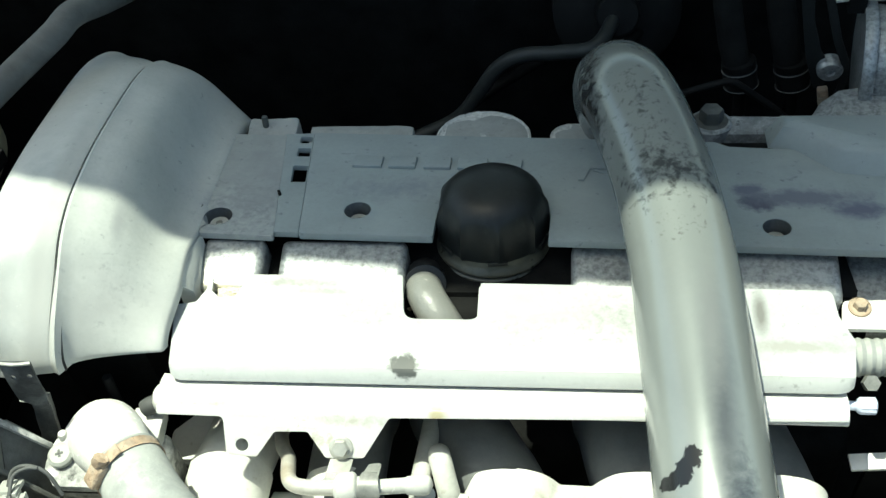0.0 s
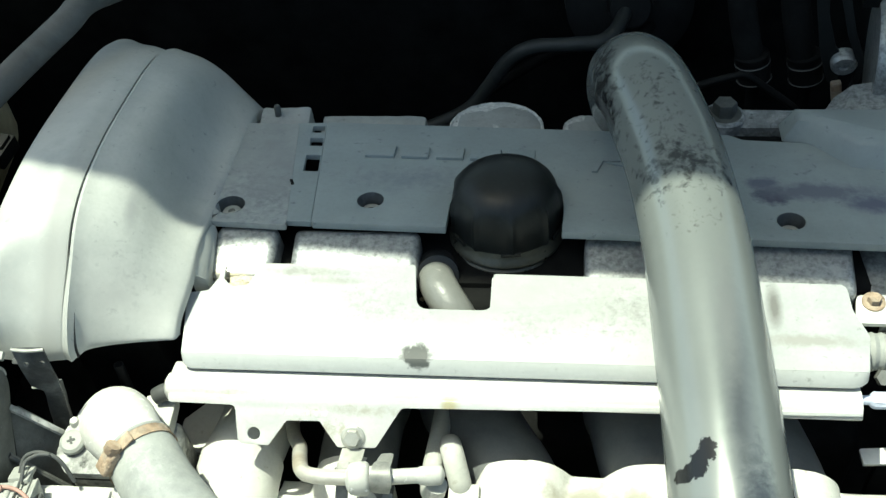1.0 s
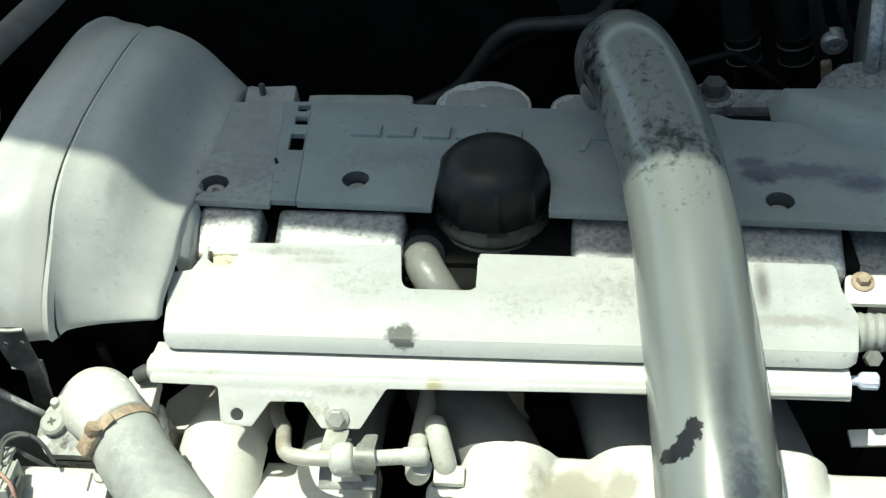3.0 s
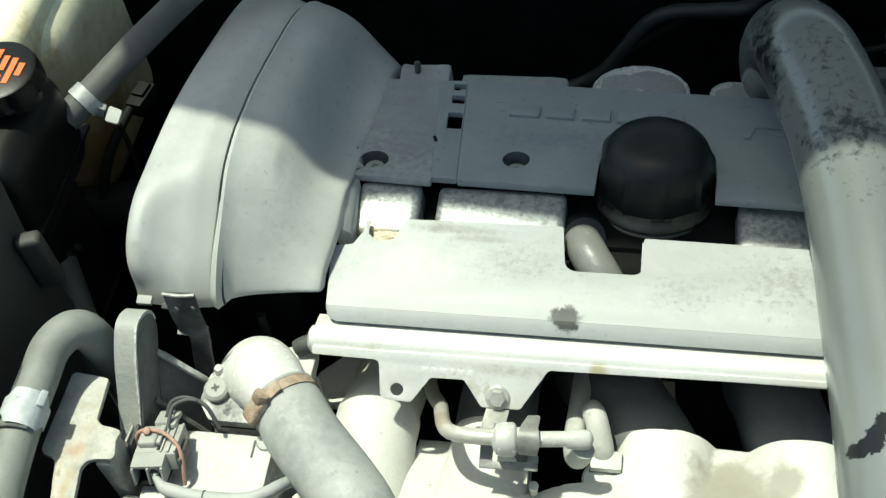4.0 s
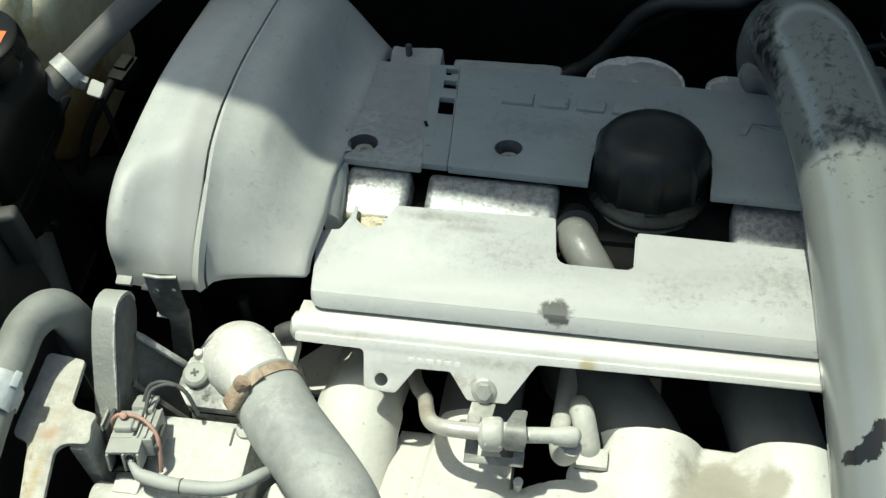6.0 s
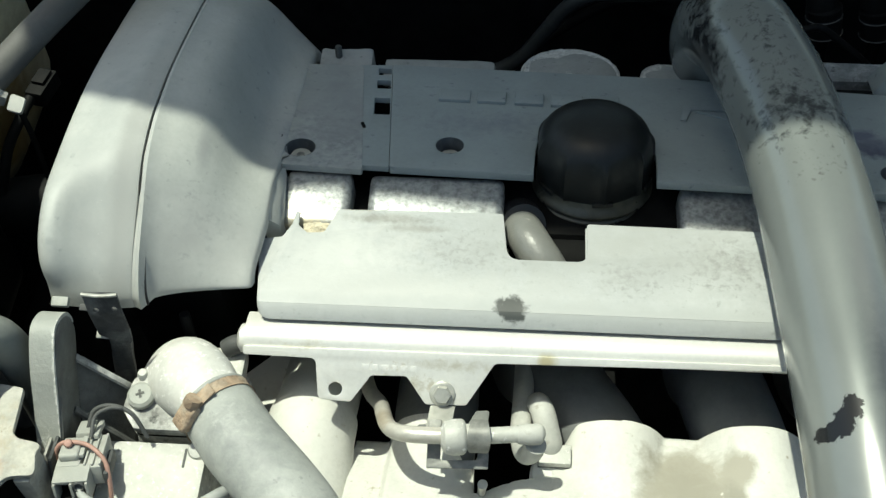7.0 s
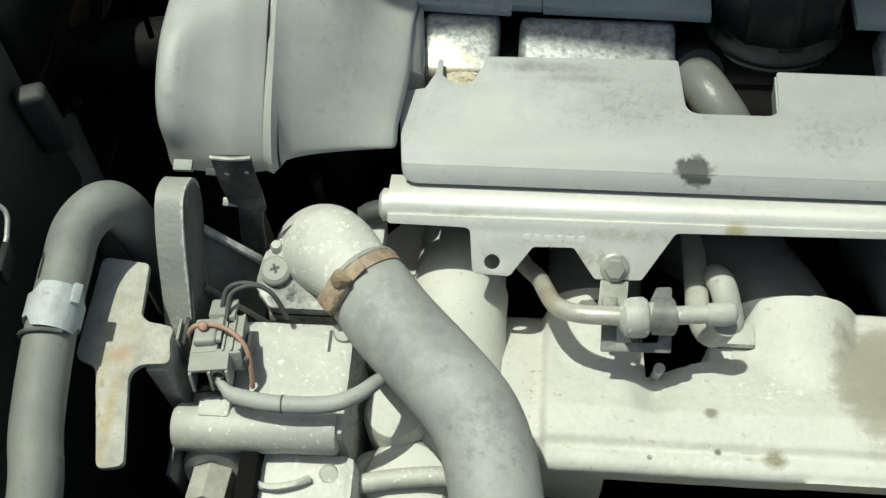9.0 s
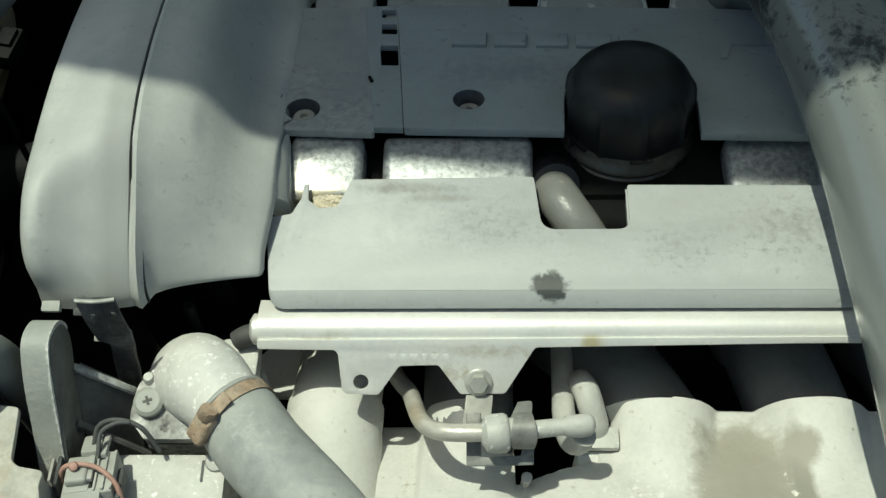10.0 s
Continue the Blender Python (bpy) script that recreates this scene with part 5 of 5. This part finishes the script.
part("strip", box((0.022, 0.004, 0.003), pose(-0.266, 0.5065, 0.8270, 25, 4), 0.0008), M_DARKHOSE, clipl, "dark strip below the edge")

tab = thing("harness_tab", (-0.262, 0.506, 0.77), "dark steel harness tab with two small holes below the cover", "bracket")
TM = frame_at((-0.2575, 0.503, 0.8455), (0.05, -0.97, 0.25), (1, 0.04, -0.02))
leaf = part("tab", plate(rounded([(-0.0125, 0.002, 0.001), (0.0076, 0.002, 0.001), (0.0086, -0.012, 0.004), (0.0104, -0.024, 0.004), (0.0110, -0.037, 0.003), (0.0020, -0.036, 0.002), (-0.0078, -0.030, 0.002), (-0.0108, -0.015, 0.004)]), 0.0016, TM,
                  [circle(-0.0060, -0.0105, 0.0017, 10), circle(0.0046, -0.0095, 0.0017, 10)], 0.0004), M_TABSTEEL, tab)
part("top_fold", tube([TM @ Vector((-0.0125, 0.001, -0.0005)), TM @ Vector((-0.002, 0.0012, 0.0008)), TM @ Vector((0.0076, 0.001, -0.0005))], 0.0012, 8), M_STEEL, leaf, "bright folded edge")
part("foot", box((0.009, 0.0045, 0.002), pose(-0.2690, 0.5045, 0.8010, 30, 8), 0.0006), M_STEEL, tab, "bright cut edge")
part("lower_strap", casting((0.013, 0.004, 0.055), pose(-0.2610, 0.5005, 0.781, -10, 6), 0.001, 6, 0.0008, 3), M_TABSTEEL, tab)
stud = thing("cover_stud", (-0.232, 0.54, 0.73), "grey steel stud under the timing cover", "stud")
part("pin", lathe([(0.0035, -0.05), (0.0035, 0.0), (0.0028, 0.001), (0.0005, 0.001)], frame_at((-0.232, 0.537, 0.775), (0, 0.1, 1)), 14), M_SERVO, stud)

# ---------------------------------------------------------------- heater hose on the wing side
side = thing("wing_hose", (-0.315, 0.40, 0.70), "dusty grey rubber hose looping in front of the cover", "hose")
part("hose", tube([(-0.331, 0.21, 0.768), (-0.3208, 0.275, 0.823), (-0.3203, 0.3325, 0.838), (-0.3258, 0.362, 0.841), (-0.3293, 0.4045, 0.843), (-0.3292, 0.441, 0.8445), (-0.3262, 0.459, 0.8490), (-0.3178, 0.4715, 0.8490), (-0.3120, 0.4770, 0.836), (-0.3095, 0.478, 0.80), (-0.309, 0.475, 0.74)],
                  0.0119, 24), M_WINGHOSE, side)
strap = []
for k in range(15):
    a = radians(-35 + 245 * k / 14)
    rad = 0.0132 + (0.0008 if 20 < math.degrees(a) < 150 else 0.0)
    half = 0.0112 if 5 < math.degrees(a) < 120 else 0.0060
    c = Vector((-0.3294 + rad * math.cos(a), 0, 0.8437 + rad * math.sin(a)))
    d = Vector((-0.0013 * math.cos(a), 0, -0.0013 * math.sin(a)))
    strap.append([c + Vector((0, 0.4155 - half, 0)), c + Vector((0, 0.4155 + half, 0)), c + d + Vector((0, 0.4155 + half, 0)), c + d + Vector((0, 0.4155 - half, 0))])
sleeve = part("sleeve_clip", bevel(loft(strap), 0.0004), M_STRAP, side, "pale bluish zinc strap clip")
part("clip_fold", box((0.004, 0.010, 0.004), pose(-0.3176, 0.4225, 0.8525, 0, 40), 0.0008), M_STRAP, sleeve)
part("clip_wire", tube([(-0.3428, 0.4035, 0.8410), (-0.3398, 0.4025, 0.8510), (-0.3298, 0.4025, 0.8567), (-0.3195, 0.4035, 0.8530)], 0.0011, 8), M_WEB, sleeve)

# ---------------------------------------------------------------- reservoirs and airbox
tank = thing("steering_reservoir", (-0.41, 0.60, 0.74), "black plastic power steering reservoir with an orange-printed cap", "reservoir")
part("body", box((0.110, 0.10, 0.085), pose(-0.434, 0.607, 0.842), 0.022, 5), M_TANKBLACK, tank)
part("seam", box((0.112, 0.102, 0.003), pose(-0.434, 0.607, 0.822), 0.001), M_TANKBLACK, tank)
part("lower_body", box((0.085, 0.07, 0.14), pose(-0.43, 0.60, 0.745), 0.02, 4), M_TANKBLACK, tank)
part("outlet_hose", tube([(-0.405, 0.598, 0.800), (-0.403, 0.592, 0.778), (-0.399, 0.582, 0.762), (-0.388, 0.563, 0.752), (-0.376, 0.543, 0.740), (-0.366, 0.525, 0.715), (-0.362, 0.515, 0.67)], 0.0125, 20), M_DARKHOSE, tank, "dull grey outlet hose")
outlet_clip = part("outlet_clip", lathe([(0.0128, -0.004), (0.0142, -0.004), (0.0142, 0.004), (0.0128, 0.004)], frame_at((-0.399, 0.582, 0.762), (0.45, -0.75, -0.5)), 24), M_SERVO, tank, "dark hose clip")
part("clip_ear", box((0.006, 0.005, 0.007), pose(-0.3835, 0.586, 0.768, 0, 30), 0.0012), M_SERVO, outlet_clip)
# Pale strip painted in for the highlight along the seam.
part("seam_lip", bevel(box((0.036, 0.0035, 0.0026), pose(-0.406, 0.5530, 0.8250), 0.0), 0.0008), M_STEEL, tank, "bright strip standing for the seam's highlight")
CAPM = frame_at((-0.403, 0.627, 0.908), (0.02, -0.02, 1))
tank_cap = part("cap", lathe([(0.001, 0.0), (0.0240, 0.0), (0.0262, -0.0010), (0.0272, -0.003), (0.0278, -0.006), (0.0280, -0.016), (0.025, -0.018), (0.021, -0.018), (0.021, -0.03), (0.001, -0.03)], CAPM, 80,
                  lambda a, r, h: -0.0060 * max(0, math.cos(a * 2 * math.pi * 6)) ** 2 if r > 0.0265 and h < -0.0025 else 0), M_TANKBLACK, tank)

def lettering(text, size, m, name, parent):
    cu = bpy.data.curves.new(name, "FONT")
    cu.body, cu.size, cu.align_x, cu.align_y, cu.extrude = text, size, "CENTER", "CENTER", 0.0002
    tmp = bpy.data.objects.new(name, cu)
    scene.collection.objects.link(tmp)
    bpy.context.view_layer.update()
    me = bpy.data.meshes.new_from_object(tmp)
    bpy.data.objects.remove(tmp)
    bm = bmesh.new()
    bm.from_mesh(me)
    bpy.data.meshes.remove(me)
    bmesh.ops.transform(bm, matrix=m, verts=bm.verts)
    return part(name, bm, M_ORANGE, parent)


WORDS = CAPM @ pose(0, 0, 0.0004, 0, 0, 88) @ Matrix.Scale(0.86, 4)
lettering("POWER", 0.0080, WORDS @ pose(0.0, 0.0195, 0), "print", tank_cap)
lettering("STEERING", 0.0080, WORDS @ pose(0.0, 0.0108, 0), "print", tank_cap)
for v, runs in ((0.0025, ((-0.018, 0.012), (-0.003, 0.012), (0.014, 0.013))), (-0.0050, ((-0.010, 0.010), (0.007, 0.015))), (-0.0125, ((0.0, 0.026),)), (-0.0195, ((0.002, 0.013),))):
    for u, w in runs:
        part("print_bar", box((w, 0.0048, 0.0004), WORDS @ pose(u, v, 0), 0.0), M_ORANGE, tank_cap)

coolant_tank = thing("coolant_tank", (-0.43, 0.70, 0.72), "yellowed translucent coolant tank with a teal band", "coolant tank")
part("body", box((0.15, 0.15, 0.19), pose(-0.477, 0.750, 0.785), 0.045, 6), M_TANK, coolant_tank)
part("shoulder", box((0.07, 0.10, 0.05), pose(-0.448, 0.715, 0.868), 0.02, 5), M_TANK, coolant_tank)
part("filler_neck", lathe([(0.034, -0.03), (0.034, 0.0), (0.030, 0.004), (0.001, 0.004)], frame_at((-0.500, 0.725, 0.888), (0, 0, 1)), 36), M_TANK, coolant_tank)
part("band", lathe([(0.0345, -0.006), (0.039, -0.005), (0.040, 0.0), (0.038, 0.005), (0.0345, 0.004)], frame_at((-0.500, 0.725, 0.886), (0, 0, 1)), 44), M_TEAL, coolant_tank, "teal ring")

airbox = thing("air_filter_box", (-0.42, 0.45, 0.60), "dusty grey plastic air filter box with a wire clip", "airbox")
bx = loft([[Vector(q) for q in r] for r in (
    [(-0.60, 0.26, 0.60), (-0.338, 0.26, 0.60), (-0.372, 0.545, 0.60), (-0.60, 0.56, 0.60)],
    [(-0.60, 0.26, 0.845), (-0.340, 0.26, 0.845), (-0.377, 0.545, 0.845), (-0.60, 0.565, 0.845)],
    [(-0.60, 0.29, 0.905), (-0.350, 0.29, 0.905), (-0.384, 0.560, 0.900), (-0.60, 0.572, 0.900)])])
part("box", bevel(bx, 0.009, 3), M_BOXSIDE, airbox)
part("lid", plate(rounded([(-0.60, 0.292, 0.01), (-0.3515, 0.292, 0.006), (-0.3855, 0.5585, 0.012), (-0.60, 0.570, 0.01)]), 0.012, Matrix.Translation((0, 0, 0.9145)) @ pose(0, 0, 0, -1.0), (), 0.0055, 4), M_AIRBOX, airbox, "dusty light-grey lid")
part("wire_clip", tube([(-0.353, 0.449, 0.892), (-0.3455, 0.447, 0.884), (-0.3440, 0.438, 0.880), (-0.3440, 0.434, 0.879)], 0.0012, 10), M_STEEL, airbox, "bright wire clip")
part("hinge_lug", box((0.016, 0.012, 0.05), pose(-0.3665, 0.532, 0.832, 0, 0, 18), 0.004, 3), M_BOXSIDE, airbox)
part("clip_base", box((0.004, 0.016, 0.016), pose(-0.348, 0.430, 0.866, 0, 10), 0.002), M_REARPIPE, airbox, "dark clip hinge")

tag = thing("loom_tag", (-0.352, 0.652, 0.83), "pale plastic tag behind the reservoir hose", "tag")
part("plate", plate(rounded([(-0.005, -0.006, 0.002), (0.005, -0.008, 0.002), (0.006, 0.003, 0.002), (-0.004, 0.006, 0.002)]), 0.003, frame_at((-0.352, 0.652, 0.842), (0.1, -0.3, 1))), M_AIRBOX, tag)
part("stalk", tube([(-0.352, 0.652, 0.840), (-0.354, 0.656, 0.80), (-0.36, 0.66, 0.74)], 0.002, 10), M_DARK, tag)

# Hose colour is near black so its sunlit end still looks shaded.
lower = thing("radiator_hose", (-0.38, 0.67, 0.69), "thick hose beside the cover, blackened for the shade there", "hose")
part("hose", tube([(-0.46, 0.655, 0.70), (-0.42, 0.664, 0.708), (-0.37, 0.675, 0.708), (-0.32, 0.685, 0.70)], 0.021, 24), M_SERVO, lower)
# Connector toned almost black, as the shade it sits in.
loom = thing("loom_connector", (-0.377, 0.735, 0.76), "wiring connector behind the hose, darkened for the shade there", "connector")
part("shell", box((0.014, 0.026, 0.014), pose(-0.3765, 0.730, 0.772, 0, 0, -12), 0.002), M_SERVO, loom)
part("latch", box((0.010, 0.014, 0.004), pose(-0.3760, 0.733, 0.780, 0, 0, -12), 0.001), M_SERVO, loom)
part("lead", tube([(-0.381, 0.716, 0.776), (-0.385, 0.700, 0.772), (-0.395, 0.680, 0.755), (-0.405, 0.66, 0.72)], 0.004, 12), M_SERVO, loom)

steer = thing("steering_hose", (-0.35, 0.68, 0.80), "dusty grey return hose clipped to the reservoir", "hose")
part("hose", tube([(-0.385, 0.645, 0.842), (-0.368, 0.665, 0.850), (-0.350, 0.692, 0.858), (-0.331, 0.727, 0.862), (-0.320, 0.756, 0.860), (-0.308, 0.782, 0.860), (-0.300, 0.808, 0.858), (-0.290, 0.86, 0.83), (-0.285, 1.05, 0.72)], 0.0105, 20), M_STEERHOSE, steer)
part("clip_ear", box((0.007, 0.006, 0.010), pose(-0.3625, 0.655, 0.842, 0, 30), 0.0015), M_STEEL, steer)
part("clip", lathe([(0.0108, -0.005), (0.0122, -0.005), (0.0122, 0.005), (0.0108, 0.005)], frame_at((-0.3725, 0.659, 0.848), (0.6, 0.76, 0.25), (0, 0, 1)), 20), M_CLIPZINC, steer, "metal hose clip")

# ---------------------------------------------------------------- things behind the engine
rear = thing("vacuum_pipe", (0.0, 0.93, 0.60), "dark grey bent pipe behind the engine", "pipe")
part("pipe", tube([(-0.25, 0.90, 0.56), (-0.10, 0.92, 0.585), (-0.053, 0.93, 0.597), (-0.028, 0.93, 0.616), (-0.010, 0.93, 0.644), (0.010, 0.93, 0.678), (0.033, 0.93, 0.694), (0.067, 0.93, 0.697), (0.10, 0.940, 0.696), (0.118, 0.99, 0.694), (0.12, 1.06, 0.69)], 0.0068, 18), M_VACUUM, rear)
part("thin_line", tube([(-0.03, 0.95, 0.60), (0.02, 0.95, 0.645), (0.06, 0.95, 0.672), (0.12, 0.955, 0.675), (0.18, 1.06, 0.66)], 0.005, 10), M_DARK, rear)
servo = thing("brake_servo", (0.12, 1.03, 0.60), "black round servo drum on the firewall", "servo")
part("drum", lathe([(0.001, 0.010), (0.022, 0.010), (0.05, 0.008), (0.06, 0.0), (0.062, -0.05), (0.001, -0.05)], frame_at((0.12, 1.0, 0.685), (0, -0.85, 0.5)), 40), M_SERVO, servo)
part("hub", lathe([(0.001, 0.030), (0.018, 0.030), (0.020, 0.028), (0.0215, 0.009)], frame_at((0.12, 1.0, 0.685), (0, -0.85, 0.5)), 32), M_SERVO, servo)
for hx in (0.211, 0.2545):
    fit = thing("heater_hose", (hx, 0.93, 0.66), "black heater hose with a ribbed end fitting", "hose", "heater hoses at the firewall")
    part("hose", tube([(hx + 0.012, 0.89, 0.700), (hx, 0.905, 0.745), (hx - 0.008, 0.94, 0.79), (hx - 0.01, 1.0, 0.81), (hx - 0.01, 1.06, 0.81)], 0.0120, 20), M_DARK, fit)
    FM = frame_at((hx + 0.011, 0.892, 0.707), (-0.2, 0.25, 1))
    end = part("fitting", lathe([(0.010, -0.014), (0.0140, -0.011), (0.0150, 0.004), (0.0135, 0.006), (0.0148, 0.008), (0.0148, 0.013), (0.012, 0.014)], FM, 24), M_SERVO, fit, "dark grey ribbed end fitting")
    # Thin lighter rings put in for the highlights on the fitting's rims.
    for h in (-0.0110, 0.0050):
        part("worn_edge", lathe([(0.0146, h - 0.0006), (0.0153, h), (0.0146, h + 0.0006), (0.0140, h)], FM, 28), M_DARKHOSE, end)
    part("lower_pipe", tube([(hx + 0.013, 0.888, 0.69), (hx + 0.016, 0.886, 0.62), (hx + 0.018, 0.886, 0.5)], 0.006, 10), M_DARK, fit)
lever = thing("throttle_lever", (0.285, 0.865, 0.69), "dark steel throttle lever with a rust-brown tip", "lever")
LV = frame_at((0, 0.865, 0), (0, -1, 0), (1, 0, 0))
part("left_arm", plate(rounded([(0.248, 0.845, 0.002), (0.260, 0.845, 0.002), (0.268, 0.790, 0.006), (0.279, 0.756, 0.006), (0.2865, 0.745, 0.004), (0.2875, 0.712, 0.003), (0.279, 0.716, 0.003), (0.268, 0.748, 0.006), (0.260, 0.785, 0.006)]), 0.003, LV, (), 0.0006), M_REARPIPE, lever)
part("right_arm", plate(rounded([(0.266, 0.835, 0.002), (0.274, 0.832, 0.002), (0.291, 0.775, 0.006), (0.3015, 0.750, 0.006), (0.3035, 0.728, 0.006), (0.2995, 0.704, 0.003), (0.294, 0.704, 0.003), (0.2975, 0.730, 0.006), (0.295, 0.748, 0.006), (0.284, 0.775, 0.006)]), 0.003, LV @ Matrix.Translation((0, 0, 0.006)), (), 0.0006), M_REARPIPE, lever)
part("boss", lathe([(0.0105, -0.004), (0.0105, 0.006), (0.009, 0.008), (0.004, 0.008), (0.004, 0.005), (0.001, 0.005)], LV @ Matrix.Translation((0.2875, 0.741, 0)), 20), M_CAST, lever, "pale cast boss")
part("tip", box((0.009, 0.006, 0.022), pose(0.2875, 0.862, 0.7085, 0, -12), 0.002), M_RUST, lever, "rust-brown tip")
throttle = thing("throttle_housing", (0.33, 0.86, 0.66), "pale mottled cast throttle housing with a black collar", "throttle")
part("flange", lathe([(0.038, 0.0), (0.047, 0.0), (0.0485, 0.002), (0.0485, 0.008), (0.047, 0.010), (0.040, 0.011)], frame_at((0.307, 0.862, 0.752), (1, -0.12, 0.05), (0, 0, 1)), 44), M_CAST, throttle)
part("barrel", lathe([(0.001, 0.009), (0.042, 0.009), (0.0435, 0.012), (0.0435, 0.07), (0.001, 0.07)], frame_at((0.307, 0.862, 0.752), (1, -0.12, 0.05), (0, 0, 1)), 44), M_CAST, throttle)
part("collar", tube([(0.302, 0.850, 0.712), (0.312, 0.842, 0.704), (0.330, 0.838, 0.702), (0.36, 0.838, 0.704)], 0.008, 14), M_RUBBER, throttle, "black rubber collar")
part("top_clip", box((0.014, 0.01, 0.022), pose(0.300, 0.875, 0.803), 0.002), M_SERVO, throttle)
part("clip_wire", tube([(0.280, 0.875, 0.801), (0.300, 0.875, 0.803), (0.345, 0.872, 0.806)], 0.0015, 8), M_STEEL, throttle)
arc = thing("vacuum_hose", (0.21, 0.86, 0.68), "thin black hose arching behind the cover", "hose")
part("hose", tube([(0.13, 0.86, 0.690), (0.169, 0.86, 0.714), (0.200, 0.86, 0.727), (0.212, 0.86, 0.728), (0.233, 0.86, 0.711), (0.256, 0.86, 0.690), (0.27, 0.86, 0.67)], 0.0032, 12), M_SERVO, arc)
lifter = thing("lifting_bracket", (0.24, 0.79, 0.66), "mottled grey bracket with a hex bolt", "bracket")
part("arm", casting((0.10, 0.022, 0.09), pose(0.226, 0.797, 0.700), 0.006, 8, 0.0010, 9), M_CRUSTPALE, lifter)
part("rising_arm", loft([[Vector(q) for q in ring] for ring in (
    [(0.25, 0.780, 0.70), (0.36, 0.740, 0.70), (0.36, 0.84, 0.66), (0.25, 0.82, 0.66)],
    [(0.255, 0.786, 0.745), (0.36, 0.745, 0.752), (0.36, 0.838, 0.745), (0.275, 0.822, 0.742)],
    [(0.282, 0.800, 0.752), (0.36, 0.76, 0.766), (0.36, 0.835, 0.758), (0.288, 0.826, 0.752)])]), M_CAST, lifter)
part("boss", lathe([(0.017, -0.05), (0.017, 0.0), (0.015, 0.002), (0.001, 0.002)], frame_at((0.188, 0.800, 0.744), (0, 0.2, 1)), 24), M_CRUSTPALE, lifter)
part("bolt", hexbolt(frame_at((0.188, 0.800, 0.745), (0, 0.2, 1)), 0.0095, 0.012, 0.0135), M_BOLTDARK, lifter, "dark dusty hex bolt")
hold = thing("side_hose", (0.30, 0.565, 0.70), "grey corrugated hose beside the head", "hose")
rings = [(0.255 + 0.003 * k, 0.566, 0.772) for k in range(30)]
part("hose", tube(rings, [0.0118 + (0.0011 if k % 2 else 0.0) for k in range(30)], 20, 2), M_HOSE, hold)
plate_r = thing("end_bracket", (0.29, 0.59, 0.74), "sunlit steel end bracket with a rusty bolt", "bracket")
part("strap", plate(rounded([(0.253, 0.578, 0.004), (0.35, 0.578, 0.004), (0.35, 0.604, 0.004), (0.256, 0.600, 0.004)]), 0.004, Matrix.Translation((0, 0, 0.787))), M_RAIL, plate_r)
part("bolt", hexbolt(frame_at((0.266, 0.5945, 0.787), (0, 0, 1)), 0.0046, 0.006, 0.0075), M_RUST, plate_r, "rusty hex bolt")
part("lower_nut", lathe([(0.0055, -0.004), (0.0055, 0.004), (0.001, 0.004)], frame_at((0.270, 0.548, 0.770), (0, -0.5, 0.8)), 6), M_CLIPDARK, plate_r)
ledge = thing("pale_bracket", (0.29, 0.53, 0.66), "pale sunlit steel bracket below the rail's end", "bracket")
part("ledge", plate(rounded([(0.268, 0.522, 0.001), (0.330, 0.526, 0.001), (0.330, 0.539, 0.001), (0.267, 0.534, 0.001)]), 0.003, Matrix.Translation((0, 0, 0.70)), (), 0.0006), M_RAIL, ledge)
part("leg", box((0.04, 0.006, 0.06), pose(0.30, 0.530, 0.668), 0.001), M_DARK, ledge)
